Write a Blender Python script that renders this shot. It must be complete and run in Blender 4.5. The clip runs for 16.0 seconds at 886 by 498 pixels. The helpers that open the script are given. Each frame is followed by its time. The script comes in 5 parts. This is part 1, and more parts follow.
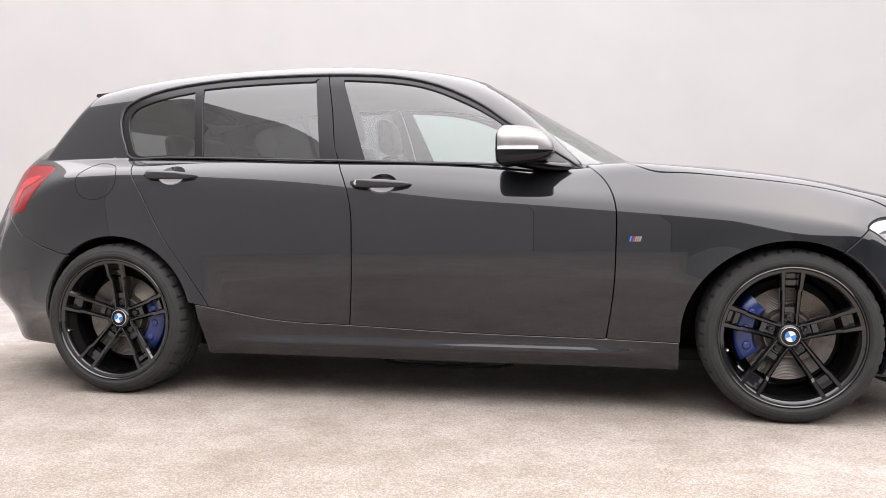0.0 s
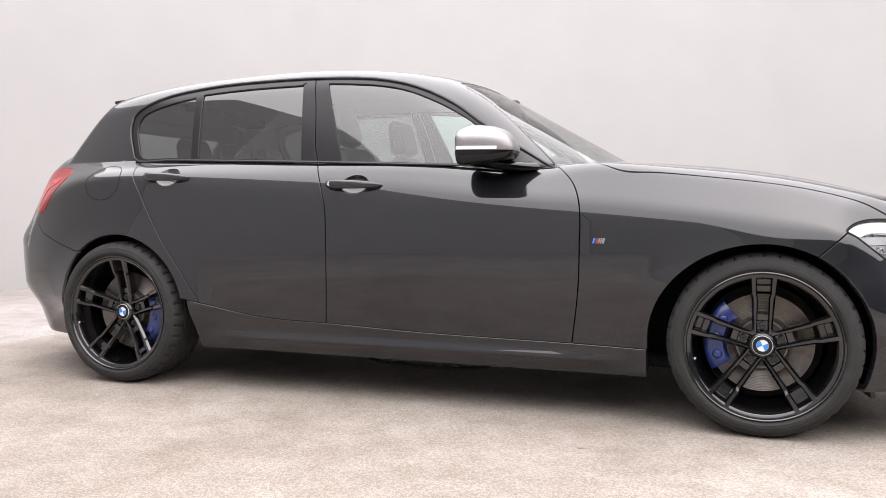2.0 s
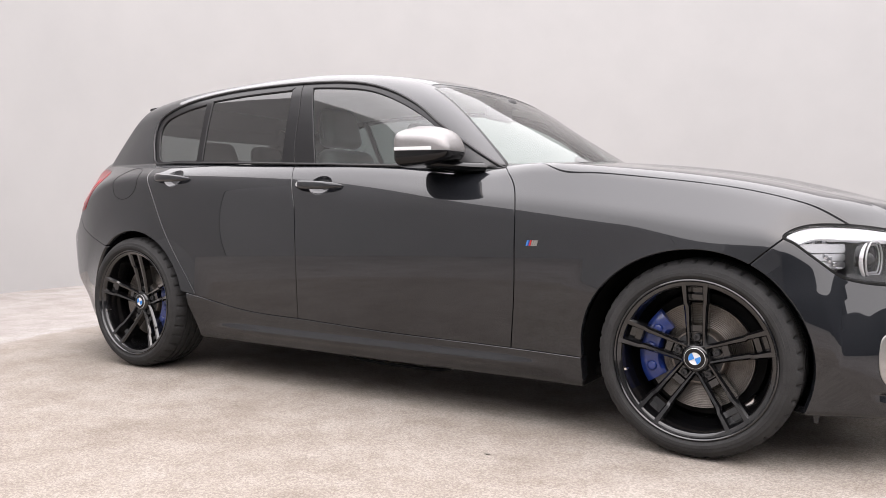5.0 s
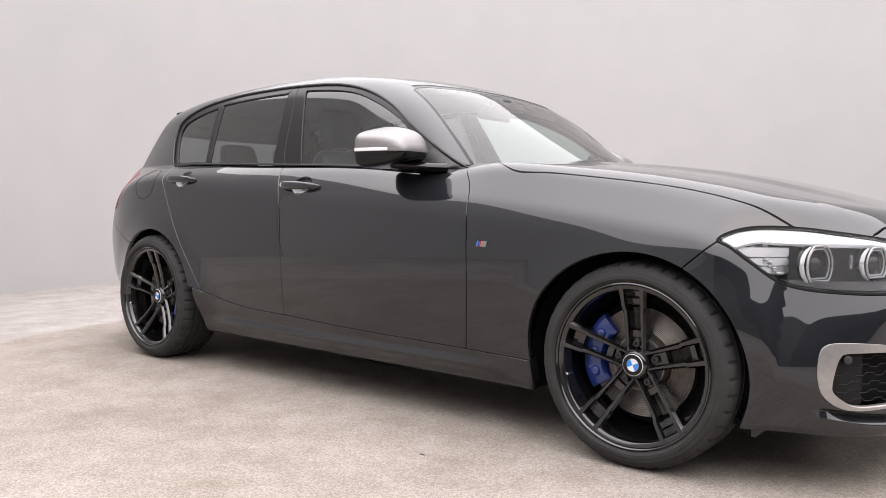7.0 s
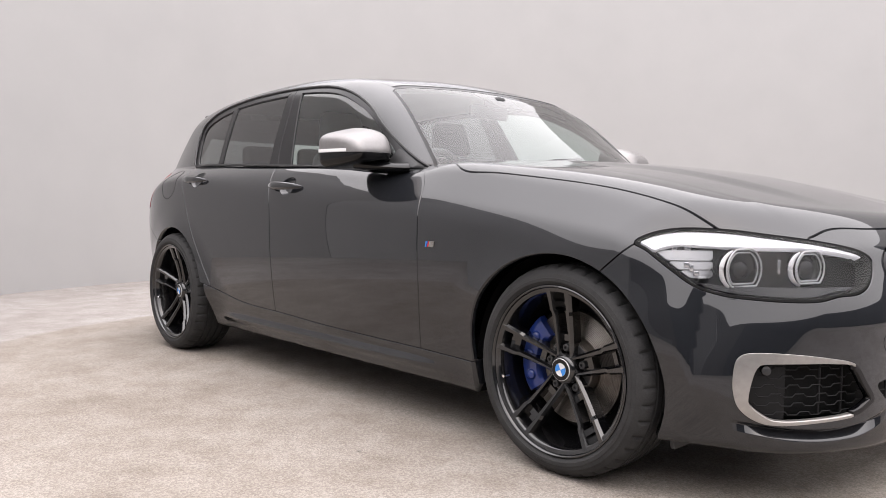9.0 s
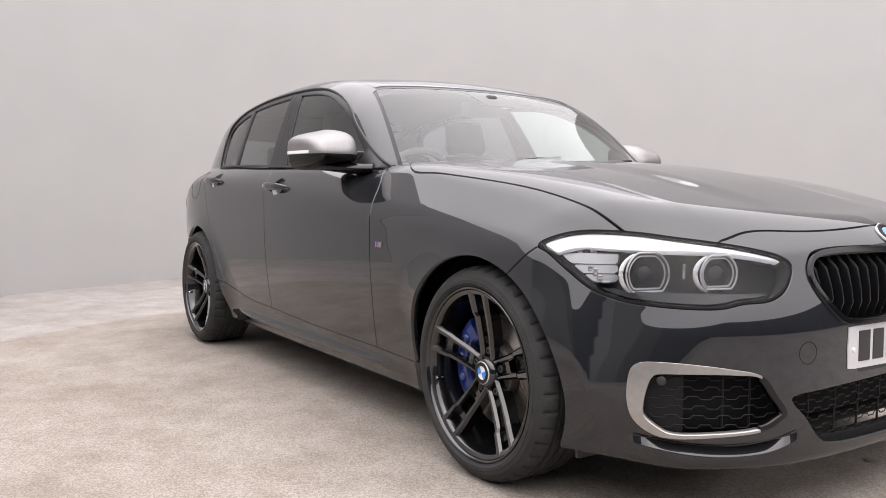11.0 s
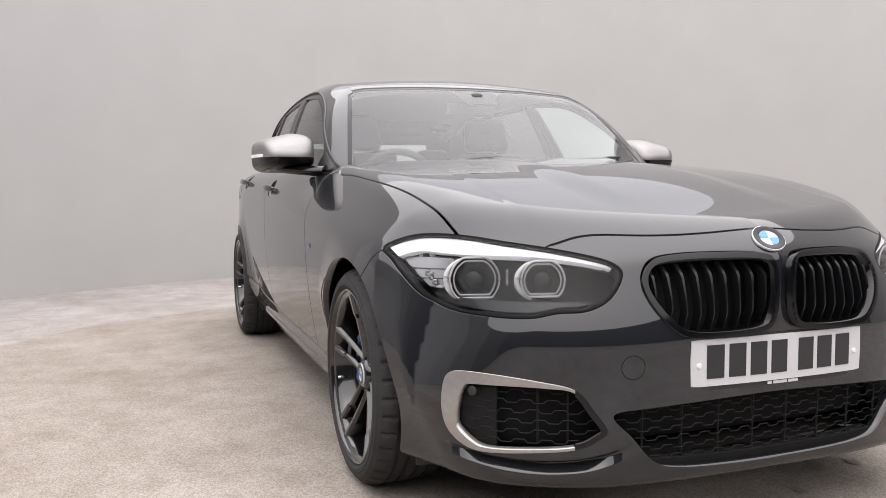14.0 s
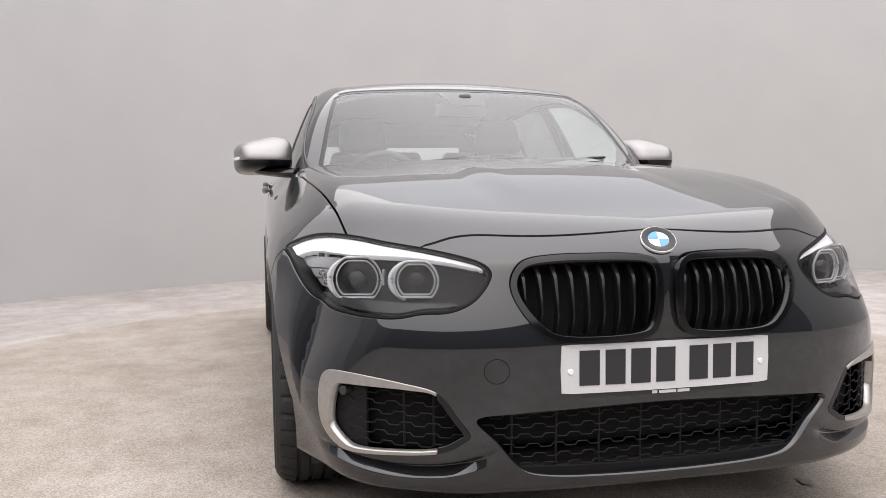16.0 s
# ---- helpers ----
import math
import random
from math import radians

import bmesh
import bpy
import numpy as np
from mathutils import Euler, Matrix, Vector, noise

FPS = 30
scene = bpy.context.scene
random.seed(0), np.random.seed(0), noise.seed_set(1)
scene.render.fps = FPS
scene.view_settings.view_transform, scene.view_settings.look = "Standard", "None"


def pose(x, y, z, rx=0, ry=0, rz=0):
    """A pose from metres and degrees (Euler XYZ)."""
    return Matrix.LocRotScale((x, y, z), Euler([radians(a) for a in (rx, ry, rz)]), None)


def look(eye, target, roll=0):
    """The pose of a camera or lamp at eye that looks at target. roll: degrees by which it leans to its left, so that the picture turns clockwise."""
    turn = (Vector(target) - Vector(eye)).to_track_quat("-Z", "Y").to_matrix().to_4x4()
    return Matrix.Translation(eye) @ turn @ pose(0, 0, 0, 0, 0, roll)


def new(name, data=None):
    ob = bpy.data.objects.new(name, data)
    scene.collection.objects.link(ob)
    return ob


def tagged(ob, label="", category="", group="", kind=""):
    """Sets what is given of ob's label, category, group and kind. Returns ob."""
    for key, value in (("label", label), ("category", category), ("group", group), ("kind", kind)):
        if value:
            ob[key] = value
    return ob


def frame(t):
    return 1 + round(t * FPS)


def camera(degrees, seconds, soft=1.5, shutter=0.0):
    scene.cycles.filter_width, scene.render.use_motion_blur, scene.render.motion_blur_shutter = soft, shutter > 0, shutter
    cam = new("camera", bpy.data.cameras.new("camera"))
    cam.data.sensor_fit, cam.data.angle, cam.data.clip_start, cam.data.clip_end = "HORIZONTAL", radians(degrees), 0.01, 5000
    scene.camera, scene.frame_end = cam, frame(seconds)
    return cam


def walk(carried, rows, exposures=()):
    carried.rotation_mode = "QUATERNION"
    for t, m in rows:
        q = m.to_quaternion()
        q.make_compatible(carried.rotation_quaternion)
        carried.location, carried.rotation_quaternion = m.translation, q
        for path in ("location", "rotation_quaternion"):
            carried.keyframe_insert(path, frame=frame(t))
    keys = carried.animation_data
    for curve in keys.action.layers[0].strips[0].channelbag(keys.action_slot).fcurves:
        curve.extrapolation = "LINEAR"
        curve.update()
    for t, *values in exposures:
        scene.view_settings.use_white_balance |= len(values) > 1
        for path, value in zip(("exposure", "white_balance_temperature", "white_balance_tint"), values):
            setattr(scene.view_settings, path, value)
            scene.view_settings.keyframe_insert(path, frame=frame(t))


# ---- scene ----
cam = camera(58.2, 16.0, 0.7)
# seconds, eye (metres), heading, tilt and lean (degrees)
PATH = [
    (0.0, 0.6449, -3.8915, 0.8038, 10.828, -3.299, -0.106),
    (0.5, 0.7855, -3.8639, 0.8036, 12.905, -3.284, -0.118),
    (1.0, 0.9244, -3.8310, 0.8029, 14.982, -3.260, -0.105),
    (1.5, 1.0615, -3.7932, 0.8019, 17.054, -3.229, -0.072),
    (2.0, 1.1969, -3.7505, 0.8007, 19.122, -3.196, -0.024),
    (2.5, 1.3305, -3.7032, 0.7995, 21.185, -3.164, 0.035),
    (3.0, 1.4622, -3.6513, 0.7985, 23.242, -3.134, 0.100),
    (3.5, 1.5920, -3.5950, 0.7977, 25.293, -3.109, 0.167),
    (4.0, 1.7198, -3.5341, 0.7973, 27.341, -3.091, 0.234),
    (4.7, 1.8952, -3.4415, 0.7974, 30.203, -3.081, 0.320),
    (5.4, 2.0660, -3.3401, 0.7985, 33.065, -3.090, 0.392),
    (6.0, 2.2086, -3.2463, 0.8003, 35.521, -3.116, 0.438),
    (6.5, 2.3246, -3.1632, 0.8024, 37.573, -3.150, 0.463),
    (7.0, 2.4376, -3.0756, 0.8051, 39.631, -3.195, 0.475),
    (7.5, 2.5477, -2.9835, 0.8083, 41.698, -3.251, 0.473),
    (8.0, 2.6546, -2.8869, 0.8121, 43.775, -3.316, 0.457),
    (8.5, 2.7582, -2.7860, 0.8162, 45.863, -3.391, 0.426),
    (9.0, 2.8581, -2.6806, 0.8208, 47.964, -3.473, 0.382),
    (9.6, 2.9731, -2.5486, 0.8266, 50.500, -3.579, 0.312),
    (10.2, 3.0823, -2.4106, 0.8327, 53.054, -3.689, 0.226),
    (10.8, 3.1853, -2.2671, 0.8388, 55.623, -3.799, 0.126),
    (11.5, 3.2972, -2.0932, 0.8455, 58.634, -3.920, -0.003),
    (12.0, 3.3714, -1.9652, 0.8498, 60.788, -3.997, -0.100),
    (12.5, 3.4406, -1.8345, 0.8535, 62.941, -4.061, -0.197),
    (13.0, 3.5046, -1.7016, 0.8565, 65.087, -4.109, -0.290),
    (13.5, 3.5631, -1.5670, 0.8583, 67.218, -4.136, -0.377),
    (14.0, 3.6160, -1.4313, 0.8589, 69.326, -4.137, -0.452),
    (14.5, 3.6630, -1.2953, 0.8580, 71.402, -4.107, -0.511),
    (15.0, 3.7041, -1.1598, 0.8552, 73.433, -4.040, -0.550),
    (15.5, 3.7389, -1.0256, 0.8503, 75.408, -3.931, -0.562),
    (16.0, 3.7674, -0.8938, 0.8431, 77.312, -3.773, -0.542),
]


def aim(x, y, z, yaw, tilt, lean):
    return pose(x, y, z, 0, 0, yaw) @ pose(0, 0, 0, 90 + tilt) @ pose(0, 0, 0, 0, 0, lean)


walk(cam, [(t, aim(*row)) for t, *row in PATH], [(0, 1.92, 6500, 15), (4, 1.83, 6500, 15), (7, 1.70, 6500, 15), (12.5, 1.50, 6500, 14.5), (16, 1.43, 6500, 13)])

# ---- world and light ----
world = bpy.data.worlds.new("sky")
world.use_nodes = True
scene.world = world
nt = world.node_tree
bg = nt.nodes["Background"]
sky = nt.nodes.new("ShaderNodeTexSky")
sky.sky_type, sky.sun_disc = "NISHITA", False
sky.sun_elevation, sky.sun_rotation = radians(60), radians(110)
sky.dust_density, sky.air_density = 6.0, 1.0
veil = nt.nodes.new("ShaderNodeMix")
veil.data_type = "RGBA"
veil.inputs["Factor"].default_value = 0.9
# overcast: dim at the horizon, brightest overhead
way, axes = nt.nodes.new("ShaderNodeTexCoord"), nt.nodes.new("ShaderNodeSeparateXYZ")
grade = nt.nodes.new("ShaderNodeValToRGB")
grade.color_ramp.elements[0].color = (0.25, 0.248, 0.25, 1)
grade.color_ramp.elements[1].color = (1.0, 0.99, 1.0, 1)
mid = grade.color_ramp.elements.new(0.65)
mid.color = (0.46, 0.457, 0.46, 1)
gain = nt.nodes.new("ShaderNodeVectorMath")
gain.operation = "SCALE"
gain.inputs["Scale"].default_value = 13.2
nt.links.new(way.outputs["Generated"], axes.inputs[0])
nt.links.new(axes.outputs["Z"], grade.inputs[0])
nt.links.new(grade.outputs[0], gain.inputs[0])
nt.links.new(gain.outputs[0], veil.inputs["B"])
nt.links.new(sky.outputs[0], veil.inputs["A"])
nt.links.new(veil.outputs["Result"], bg.inputs["Color"])
bg.inputs["Strength"].default_value = 0.1

sun = new("sun", bpy.data.lights.new("sun", "SUN"))
sun.data.energy, sun.data.angle, sun.data.color = 1.25, radians(178), (1.0, 0.97, 0.93)
sun.matrix_world = look((0, 0, 8), (-4.4, 1.6, 0))

# ---- materials ----


def material(name, colour=(0.5, 0.5, 0.5), rough=0.5, metal=0.0, coat=0.0, spec=0.5, emit=0.0):
    m = bpy.data.materials.new(name)
    m.use_nodes = True
    p = m.node_tree.nodes["Principled BSDF"]
    p.inputs["Base Color"].default_value = (*colour, 1)
    p.inputs["Roughness"].default_value = rough
    p.inputs["Metallic"].default_value = metal
    p.inputs["Coat Weight"].default_value = coat
    p.inputs["Coat Roughness"].default_value = 0.02
    p.inputs["Specular IOR Level"].default_value = spec
    if emit:
        p.inputs["Emission Color"].default_value = (*colour, 1)
        p.inputs["Emission Strength"].default_value = emit
    return m


def mottled(m, scale, low, high, bump=0.0, detail=6.0, fine=None, rough=None):
    """Vary a material's colour between two tones with noise at its own scale and at a finer one."""
    n, l = m.node_tree.nodes, m.node_tree.links
    p = n["Principled BSDF"]
    co = n.new("ShaderNodeTexCoord")
    a = n.new("ShaderNodeTexNoise")
    a.inputs["Scale"].default_value, a.inputs["Detail"].default_value = scale, detail
    b = n.new("ShaderNodeTexNoise")
    b.inputs["Scale"].default_value, b.inputs["Detail"].default_value = fine or scale * 12, 3.0
    add = n.new("ShaderNodeMath")
    add.operation = "MULTIPLY_ADD"
    add.inputs[1].default_value = 0.5
    half = n.new("ShaderNodeMath")
    half.operation = "MULTIPLY"
    half.inputs[1].default_value = 0.5
    ramp_node = n.new("ShaderNodeValToRGB")
    e = ramp_node.color_ramp.elements
    e[0].position, e[0].color = 0.32, (*low, 1)
    e[1].position, e[1].color = 0.68, (*high, 1)
    for t in (a, b):
        l.new(co.outputs["Object"], t.inputs["Vector"])
    l.new(b.outputs["Fac"], half.inputs[0])
    l.new(a.outputs["Fac"], add.inputs[0])
    l.new(half.outputs[0], add.inputs[2])
    l.new(add.outputs[0], ramp_node.inputs[0])
    l.new(ramp_node.outputs[0], p.inputs["Base Color"])
    if rough:
        r = n.new("ShaderNodeMapRange")
        r.inputs["To Min"].default_value, r.inputs["To Max"].default_value = rough
        l.new(add.outputs[0], r.inputs["Value"])
        l.new(r.outputs[0], p.inputs["Roughness"])
    if bump:
        bm_node = n.new("ShaderNodeBump")
        bm_node.inputs["Strength"].default_value, bm_node.inputs["Distance"].default_value = 1.0, bump
        l.new(add.outputs[0], bm_node.inputs["Height"])
        l.new(bm_node.outputs[0], p.inputs["Normal"])
    return m


def glass(name, tint, rough=0.0, straight=0.08):
    """Thin sheet glass: tinted, with gloss that grows towards grazing; straight: the mirror share seen head-on, for both faces of the pane."""
    m = bpy.data.materials.new(name)
    m.use_nodes = True
    n, l = m.node_tree.nodes, m.node_tree.links
    n.remove(n["Principled BSDF"])
    tr, gl, mx, lw = (n.new("ShaderNode" + k) for k in ("BsdfTransparent", "BsdfGlossy", "MixShader", "LayerWeight"))
    tr.inputs["Color"].default_value = (*tint, 1)
    gl.inputs["Roughness"].default_value = rough
    lw.inputs["Blend"].default_value = 0.5
    power, share = n.new("ShaderNodeMath"), n.new("ShaderNodeMath")
    power.operation, power.inputs[1].default_value = "POWER", 4.5
    share.operation, share.inputs[1].default_value, share.inputs[2].default_value = "MULTIPLY_ADD", 1 - straight, straight
    l.new(lw.outputs["Facing"], power.inputs[0])
    l.new(power.outputs[0], share.inputs[0])
    l.new(share.outputs[0], mx.inputs["Fac"])
    l.new(tr.outputs[0], mx.inputs[1])
    l.new(gl.outputs[0], mx.inputs[2])
    l.new(mx.outputs[0], n["Material Output"].inputs["Surface"])
    return m


def flakes(m, amount):
    """Metal flake under the clear coat of the paint, and a little unevenness of the coat."""
    n, l = m.node_tree.nodes, m.node_tree.links
    p = n["Principled BSDF"]
    co, v, r = n.new("ShaderNodeTexCoord"), n.new("ShaderNodeTexVoronoi"), n.new("ShaderNodeMapRange")
    v.inputs["Scale"].default_value = 1400
    r.inputs["To Min"].default_value, r.inputs["To Max"].default_value = 0.28, 0.28 + amount
    l.new(co.outputs["Object"], v.inputs["Vector"])
    l.new(v.outputs["Color"], r.inputs["Value"])
    l.new(r.outputs[0], p.inputs["Roughness"])
    return m


PAINT = flakes(material("black_metallic_paint", (0.0085, 0.0094, 0.0115), 0.35, 0.0, 1.0, 0.06), 0.2)
PAINT.node_tree.nodes["Principled BSDF"].inputs["Coat IOR"].default_value = 1.6
GLOSS = material("gloss_black_plastic", (0.003, 0.003, 0.0035), 0.14, 0.0, 0.0, 0.35)
FRAME = material("satin_black_frame", (0.008, 0.008, 0.009), 0.28, 0.0, 0.0, 0.3)
RIM = material("gloss_black_wheel_paint", (0.004, 0.004, 0.0045), 0.16, 0.0, 0.8, 0.5)
TRIM = mottled(material("black_trim_plastic", (0.02, 0.02, 0.02), 0.45), 40, (0.014, 0.014, 0.015), (0.026, 0.026, 0.027))
MESH = material("matt_black_grille_plastic", (0.006, 0.006, 0.0065), 0.5, spec=0.25)
# DARK: black plastic parts, and the shade sheets behind the grille openings
DARK = mottled(material("black_plastic_and_shade", (0.006, 0.006, 0.006), 0.8, spec=0.2), 20, (0.004, 0.004, 0.004), (0.009, 0.009, 0.009))
RUBBER = mottled(material("tyre_rubber", (0.02, 0.02, 0.02), 0.75, spec=0.22), 18, (0.021, 0.021, 0.0215), (0.040, 0.0395, 0.0395), 0.0006, rough=(0.6, 0.85))
SILVER = mottled(material("satin_grey_metal_paint", (0.5, 0.48, 0.46), 0.32, 0.75), 60, (0.33, 0.315, 0.30), (0.41, 0.393, 0.375))
CAP = mottled(material("satin_silver_cap", (0.31, 0.30, 0.298), 0.42, 0.85), 90, (0.24, 0.232, 0.23), (0.275, 0.267, 0.265), rough=(0.36, 0.44))
CHROME = material("chrome", (0.8, 0.8, 0.8), 0.08, 1.0)
STEEL = mottled(material("brake_disc_steel", (0.4, 0.36, 0.32), 0.34, 0.9), 30, (0.11, 0.098, 0.088), (0.22, 0.20, 0.18), rough=(0.25, 0.5))
BLUE = mottled(material("blue_caliper_paint", (0.01, 0.03, 0.2), 0.3, coat=0.5), 30, (0.006, 0.018, 0.11), (0.010, 0.03, 0.17))
WHITE = material("white_enamel", (0.75, 0.75, 0.75), 0.2, coat=0.4)
SKYBLUE = material("blue_enamel", (0.03, 0.22, 0.62), 0.2, coat=0.4)
RED = material("red_enamel", (0.5, 0.02, 0.02), 0.25, coat=0.4)
NAVY = material("dark_blue_enamel", (0.02, 0.05, 0.25), 0.25, coat=0.4)
PLATE = mottled(material("white_reflective_plate", (0.75, 0.75, 0.76), 0.35), 300, (0.50, 0.50, 0.515), (0.58, 0.58, 0.59))
INK = material("black_plate_ink", (0.02, 0.02, 0.022), 0.4)
LAMP_RED = material("red_lamp_lens", (0.22, 0.004, 0.008), 0.2, coat=0.15, spec=0.25)
LAMP_DARK = material("dark_red_lamp_lens", (0.42, 0.012, 0.018), 0.2, coat=0.15, spec=0.25)
LED = material("white_daylight_strip", (0.8, 0.8, 0.83), 0.35, emit=0.05)
ACRYLIC = material("pale_light_guide", (0.36, 0.36, 0.37), 0.25, coat=0.5)
FIN = material("grey_reflector_fin", (0.22, 0.22, 0.225), 0.3, 0.8)
PALE = material("pale_lamp_moulding", (0.50, 0.50, 0.51), 0.35)
REFLECTOR = material("lamp_reflector_metal", (0.6, 0.6, 0.61), 0.25, 1.0)
BEZEL = material("smoked_lamp_bezel", (0.013, 0.013, 0.014), 0.3, 0.3)
SEAT = mottled(material("black_leather", (0.02, 0.02, 0.02), 0.5), 9, (0.035, 0.035, 0.037), (0.055, 0.054, 0.054))
CABIN = mottled(material("dark_cabin_plastic", (0.025, 0.025, 0.027), 0.6), 9, (0.04, 0.04, 0.042), (0.06, 0.06, 0.062))
HEADLINER = mottled(material("grey_headliner_cloth", (0.3, 0.29, 0.28), 0.9), 9, (0.52, 0.51, 0.50), (0.60, 0.59, 0.58))
CLEAR = glass("windscreen_glass", (0.82, 0.88, 0.86), straight=0.085)
SIDE_CLEAR = glass("green_side_glass", (0.64, 0.75, 0.72), straight=0.12)
PRIVACY = glass("privacy_glass", (0.22, 0.24, 0.24), straight=0.13)
REAR_CLEAR = glass("tinted_rear_glass", (0.7, 0.73, 0.72))
LENS = glass("clear_lamp_cover", (0.93, 0.94, 0.95), straight=0.02)
WALL = mottled(material("pale_grey_wall_paint", (0.39, 0.385, 0.38), 0.85, spec=0.2), 0.35, (0.388, 0.384, 0.382), (0.416, 0.411, 0.408), detail=3, fine=2.2)

# tone of the unseen wall that lightens the doors' reflections
WHITE_WALL = mottled(material("white_reflection_wall", (0.58, 0.58, 0.58), 0.85, spec=0.2), 0.35, (0.465, 0.465, 0.465), (0.51, 0.51, 0.51), detail=3, fine=2.2)


def concrete():
    """Pale exposed-aggregate concrete: fine stones, larger stains."""
    m = material("aggregate_concrete", (0.4, 0.37, 0.34), 0.85, spec=0.25)
    n, l = m.node_tree.nodes, m.node_tree.links
    p = n["Principled BSDF"]
    co = n.new("ShaderNodeTexCoord")

    def tex(kind, scale, **k):
        t = n.new("ShaderNodeTex" + kind)
        t.inputs["Scale"].default_value = scale
        for key, v in k.items():
            t.inputs[key].default_value = v
        l.new(co.outputs["Object"], t.inputs["Vector"])
        return t

    def tone(src, p0, c0, p1, c1):
        r = n.new("ShaderNodeValToRGB")
        e = r.color_ramp.elements
        e[0].position, e[0].color, e[1].position, e[1].color = p0, (*c0, 1), p1, (*c1, 1)
        l.new(src, r.inputs[0])
        return r.outputs[0]

    def mix(kind, fac, a, b):
        x = n.new("ShaderNodeMix")
        x.data_type, x.blend_type = "RGBA", kind
        x.inputs["Factor"].default_value = fac
        l.new(a, x.inputs["A"])
        l.new(b, x.inputs["B"])
        return x.outputs["Result"]

    stones = tex("Voronoi", 190, Randomness=1.0)
    sep = n.new("ShaderNodeSeparateColor")
    l.new(stones.outputs["Color"], sep.inputs[0])
    grit = tone(sep.outputs[0], 0.15, (0.32, 0.293, 0.266), 0.9, (0.470, 0.434, 0.400))
    cloud = tone(tex("Noise", 0.9, Detail=7.0, Roughness=0.6).outputs["Fac"], 0.35, (0.78, 0.755, 0.73), 0.65, (1.0, 1.0, 1.0))
    patch_tone = tone(tex("Noise", 5.0, Detail=6.0, Roughness=0.65).outputs["Fac"], 0.36, (0.82, 0.80, 0.78), 0.6, (1.0, 1.0, 1.0))
    fine = tone(tex("Noise", 260.0, Detail=2.0).outputs["Fac"], 0.3, (0.79, 0.79, 0.79), 0.7, (1.02, 1.02, 1.02))
    colour = mix("MULTIPLY", 1.0, mix("MULTIPLY", 1.0, mix("MULTIPLY", 1.0, grit, cloud), patch_tone), fine)
    # the ground round the car is browner and more worn than the floor beyond
    reach = n.new("ShaderNodeVectorMath")
    reach.operation = "LENGTH"
    l.new(co.outputs["Object"], reach.inputs[0])
    wander = n.new("ShaderNodeMath")
    wander.operation, wander.inputs[1].default_value = "MULTIPLY_ADD", 0.18
    l.new(tex("Noise", 1.6, Detail=5.0).outputs["Fac"], wander.inputs[0])
    l.new(reach.outputs["Value"], wander.inputs[2])
    zone = n.new("ShaderNodeMapRange")
    zone.interpolation_type = "SMOOTHSTEP"
    zone.inputs["From Min"].default_value, zone.inputs["From Max"].default_value = 2.72, 2.80
    l.new(wander.outputs[0], zone.inputs["Value"])
    worn = tone(zone.outputs[0], 0.0, (0.93, 0.915, 0.895), 1.0, (1.08, 1.11, 1.17))
    colour = mix("MULTIPLY", 1.0, colour, worn)
    l.new(colour, p.inputs["Base Color"])
    b = n.new("ShaderNodeBump")
    b.inputs["Strength"].default_value, b.inputs["Distance"].default_value = 0.5, 0.0025
    l.new(stones.outputs["Distance"], b.inputs["Height"])
    l.new(b.outputs[0], p.inputs["Normal"])
    return m


# tones of unseen walls, stepped from dark to pale to grade the reflections
SLATE = mottled(material("dark_slate_reflection_wall", (0.05, 0.06, 0.07), 0.8), 1.2, (0.046, 0.054, 0.064), (0.062, 0.071, 0.082))
PALE_GREY_WALL, GREY_WALL, DARK_GREY_WALL = (mottled(material(name, (v, v, v * 1.03), 0.85), 0.5, (v * 0.93, v * 0.94, v * 0.96), (v * 1.07, v * 1.08, v * 1.1), detail=3, fine=2.2)
                                             for name, v in (("pale_grey_reflection_wall", 0.42), ("mid_grey_reflection_wall", 0.26), ("dark_grey_reflection_wall", 0.13)))
CONCRETE = concrete()
STAIN = mottled(material("damp_stain", (0.2, 0.18, 0.16), 0.6), 30, (0.16, 0.14, 0.125), (0.26, 0.235, 0.21))

# ---------- smooth curves ----------
def spline(xs, ys):
    """Natural cubic spline through a few points, straight beyond its ends."""
    xs, ys = np.array(xs, float), np.array(ys, float)
    n = len(xs)
    h = np.diff(xs)
    A, b = np.eye(n), np.zeros(n)
    for i in range(1, n - 1):
        A[i, i - 1:i + 2] = h[i - 1], 2 * (h[i - 1] + h[i]), h[i]
        b[i] = 6 * ((ys[i + 1] - ys[i]) / h[i] - (ys[i] - ys[i - 1]) / h[i - 1])
    m = np.linalg.solve(A, b)

    def f(x):
        x = np.asarray(x, float)
        q = np.clip(x, xs[0], xs[-1])
        i = np.clip(np.searchsorted(xs, q) - 1, 0, n - 2)
        a, c = (xs[i + 1] - q) / h[i], (q - xs[i]) / h[i]
        y = a * ys[i] + c * ys[i + 1] + ((a ** 3 - a) * m[i] + (c ** 3 - c) * m[i + 1]) * h[i] ** 2 / 6
        s0 = (ys[1] - ys[0]) / h[0] - h[0] * m[1] / 6
        s1 = (ys[-1] - ys[-2]) / h[-1] + h[-1] * m[-2] / 6
        return y + np.minimum(x - xs[0], 0) * s0 + np.maximum(x - xs[-1], 0) * s1
    return f


def smax(a, b, k):
    g = np.maximum(k - np.abs(a - b), 0) / k
    return np.maximum(a, b) + g * g * k / 4


def smin(a, b, k):
    return -smax(-a, -b, k)


def ramp(a, b, v):
    s = np.clip((v - a) / (b - a), 0, 1)
    return s * s * (3 - 2 * s)


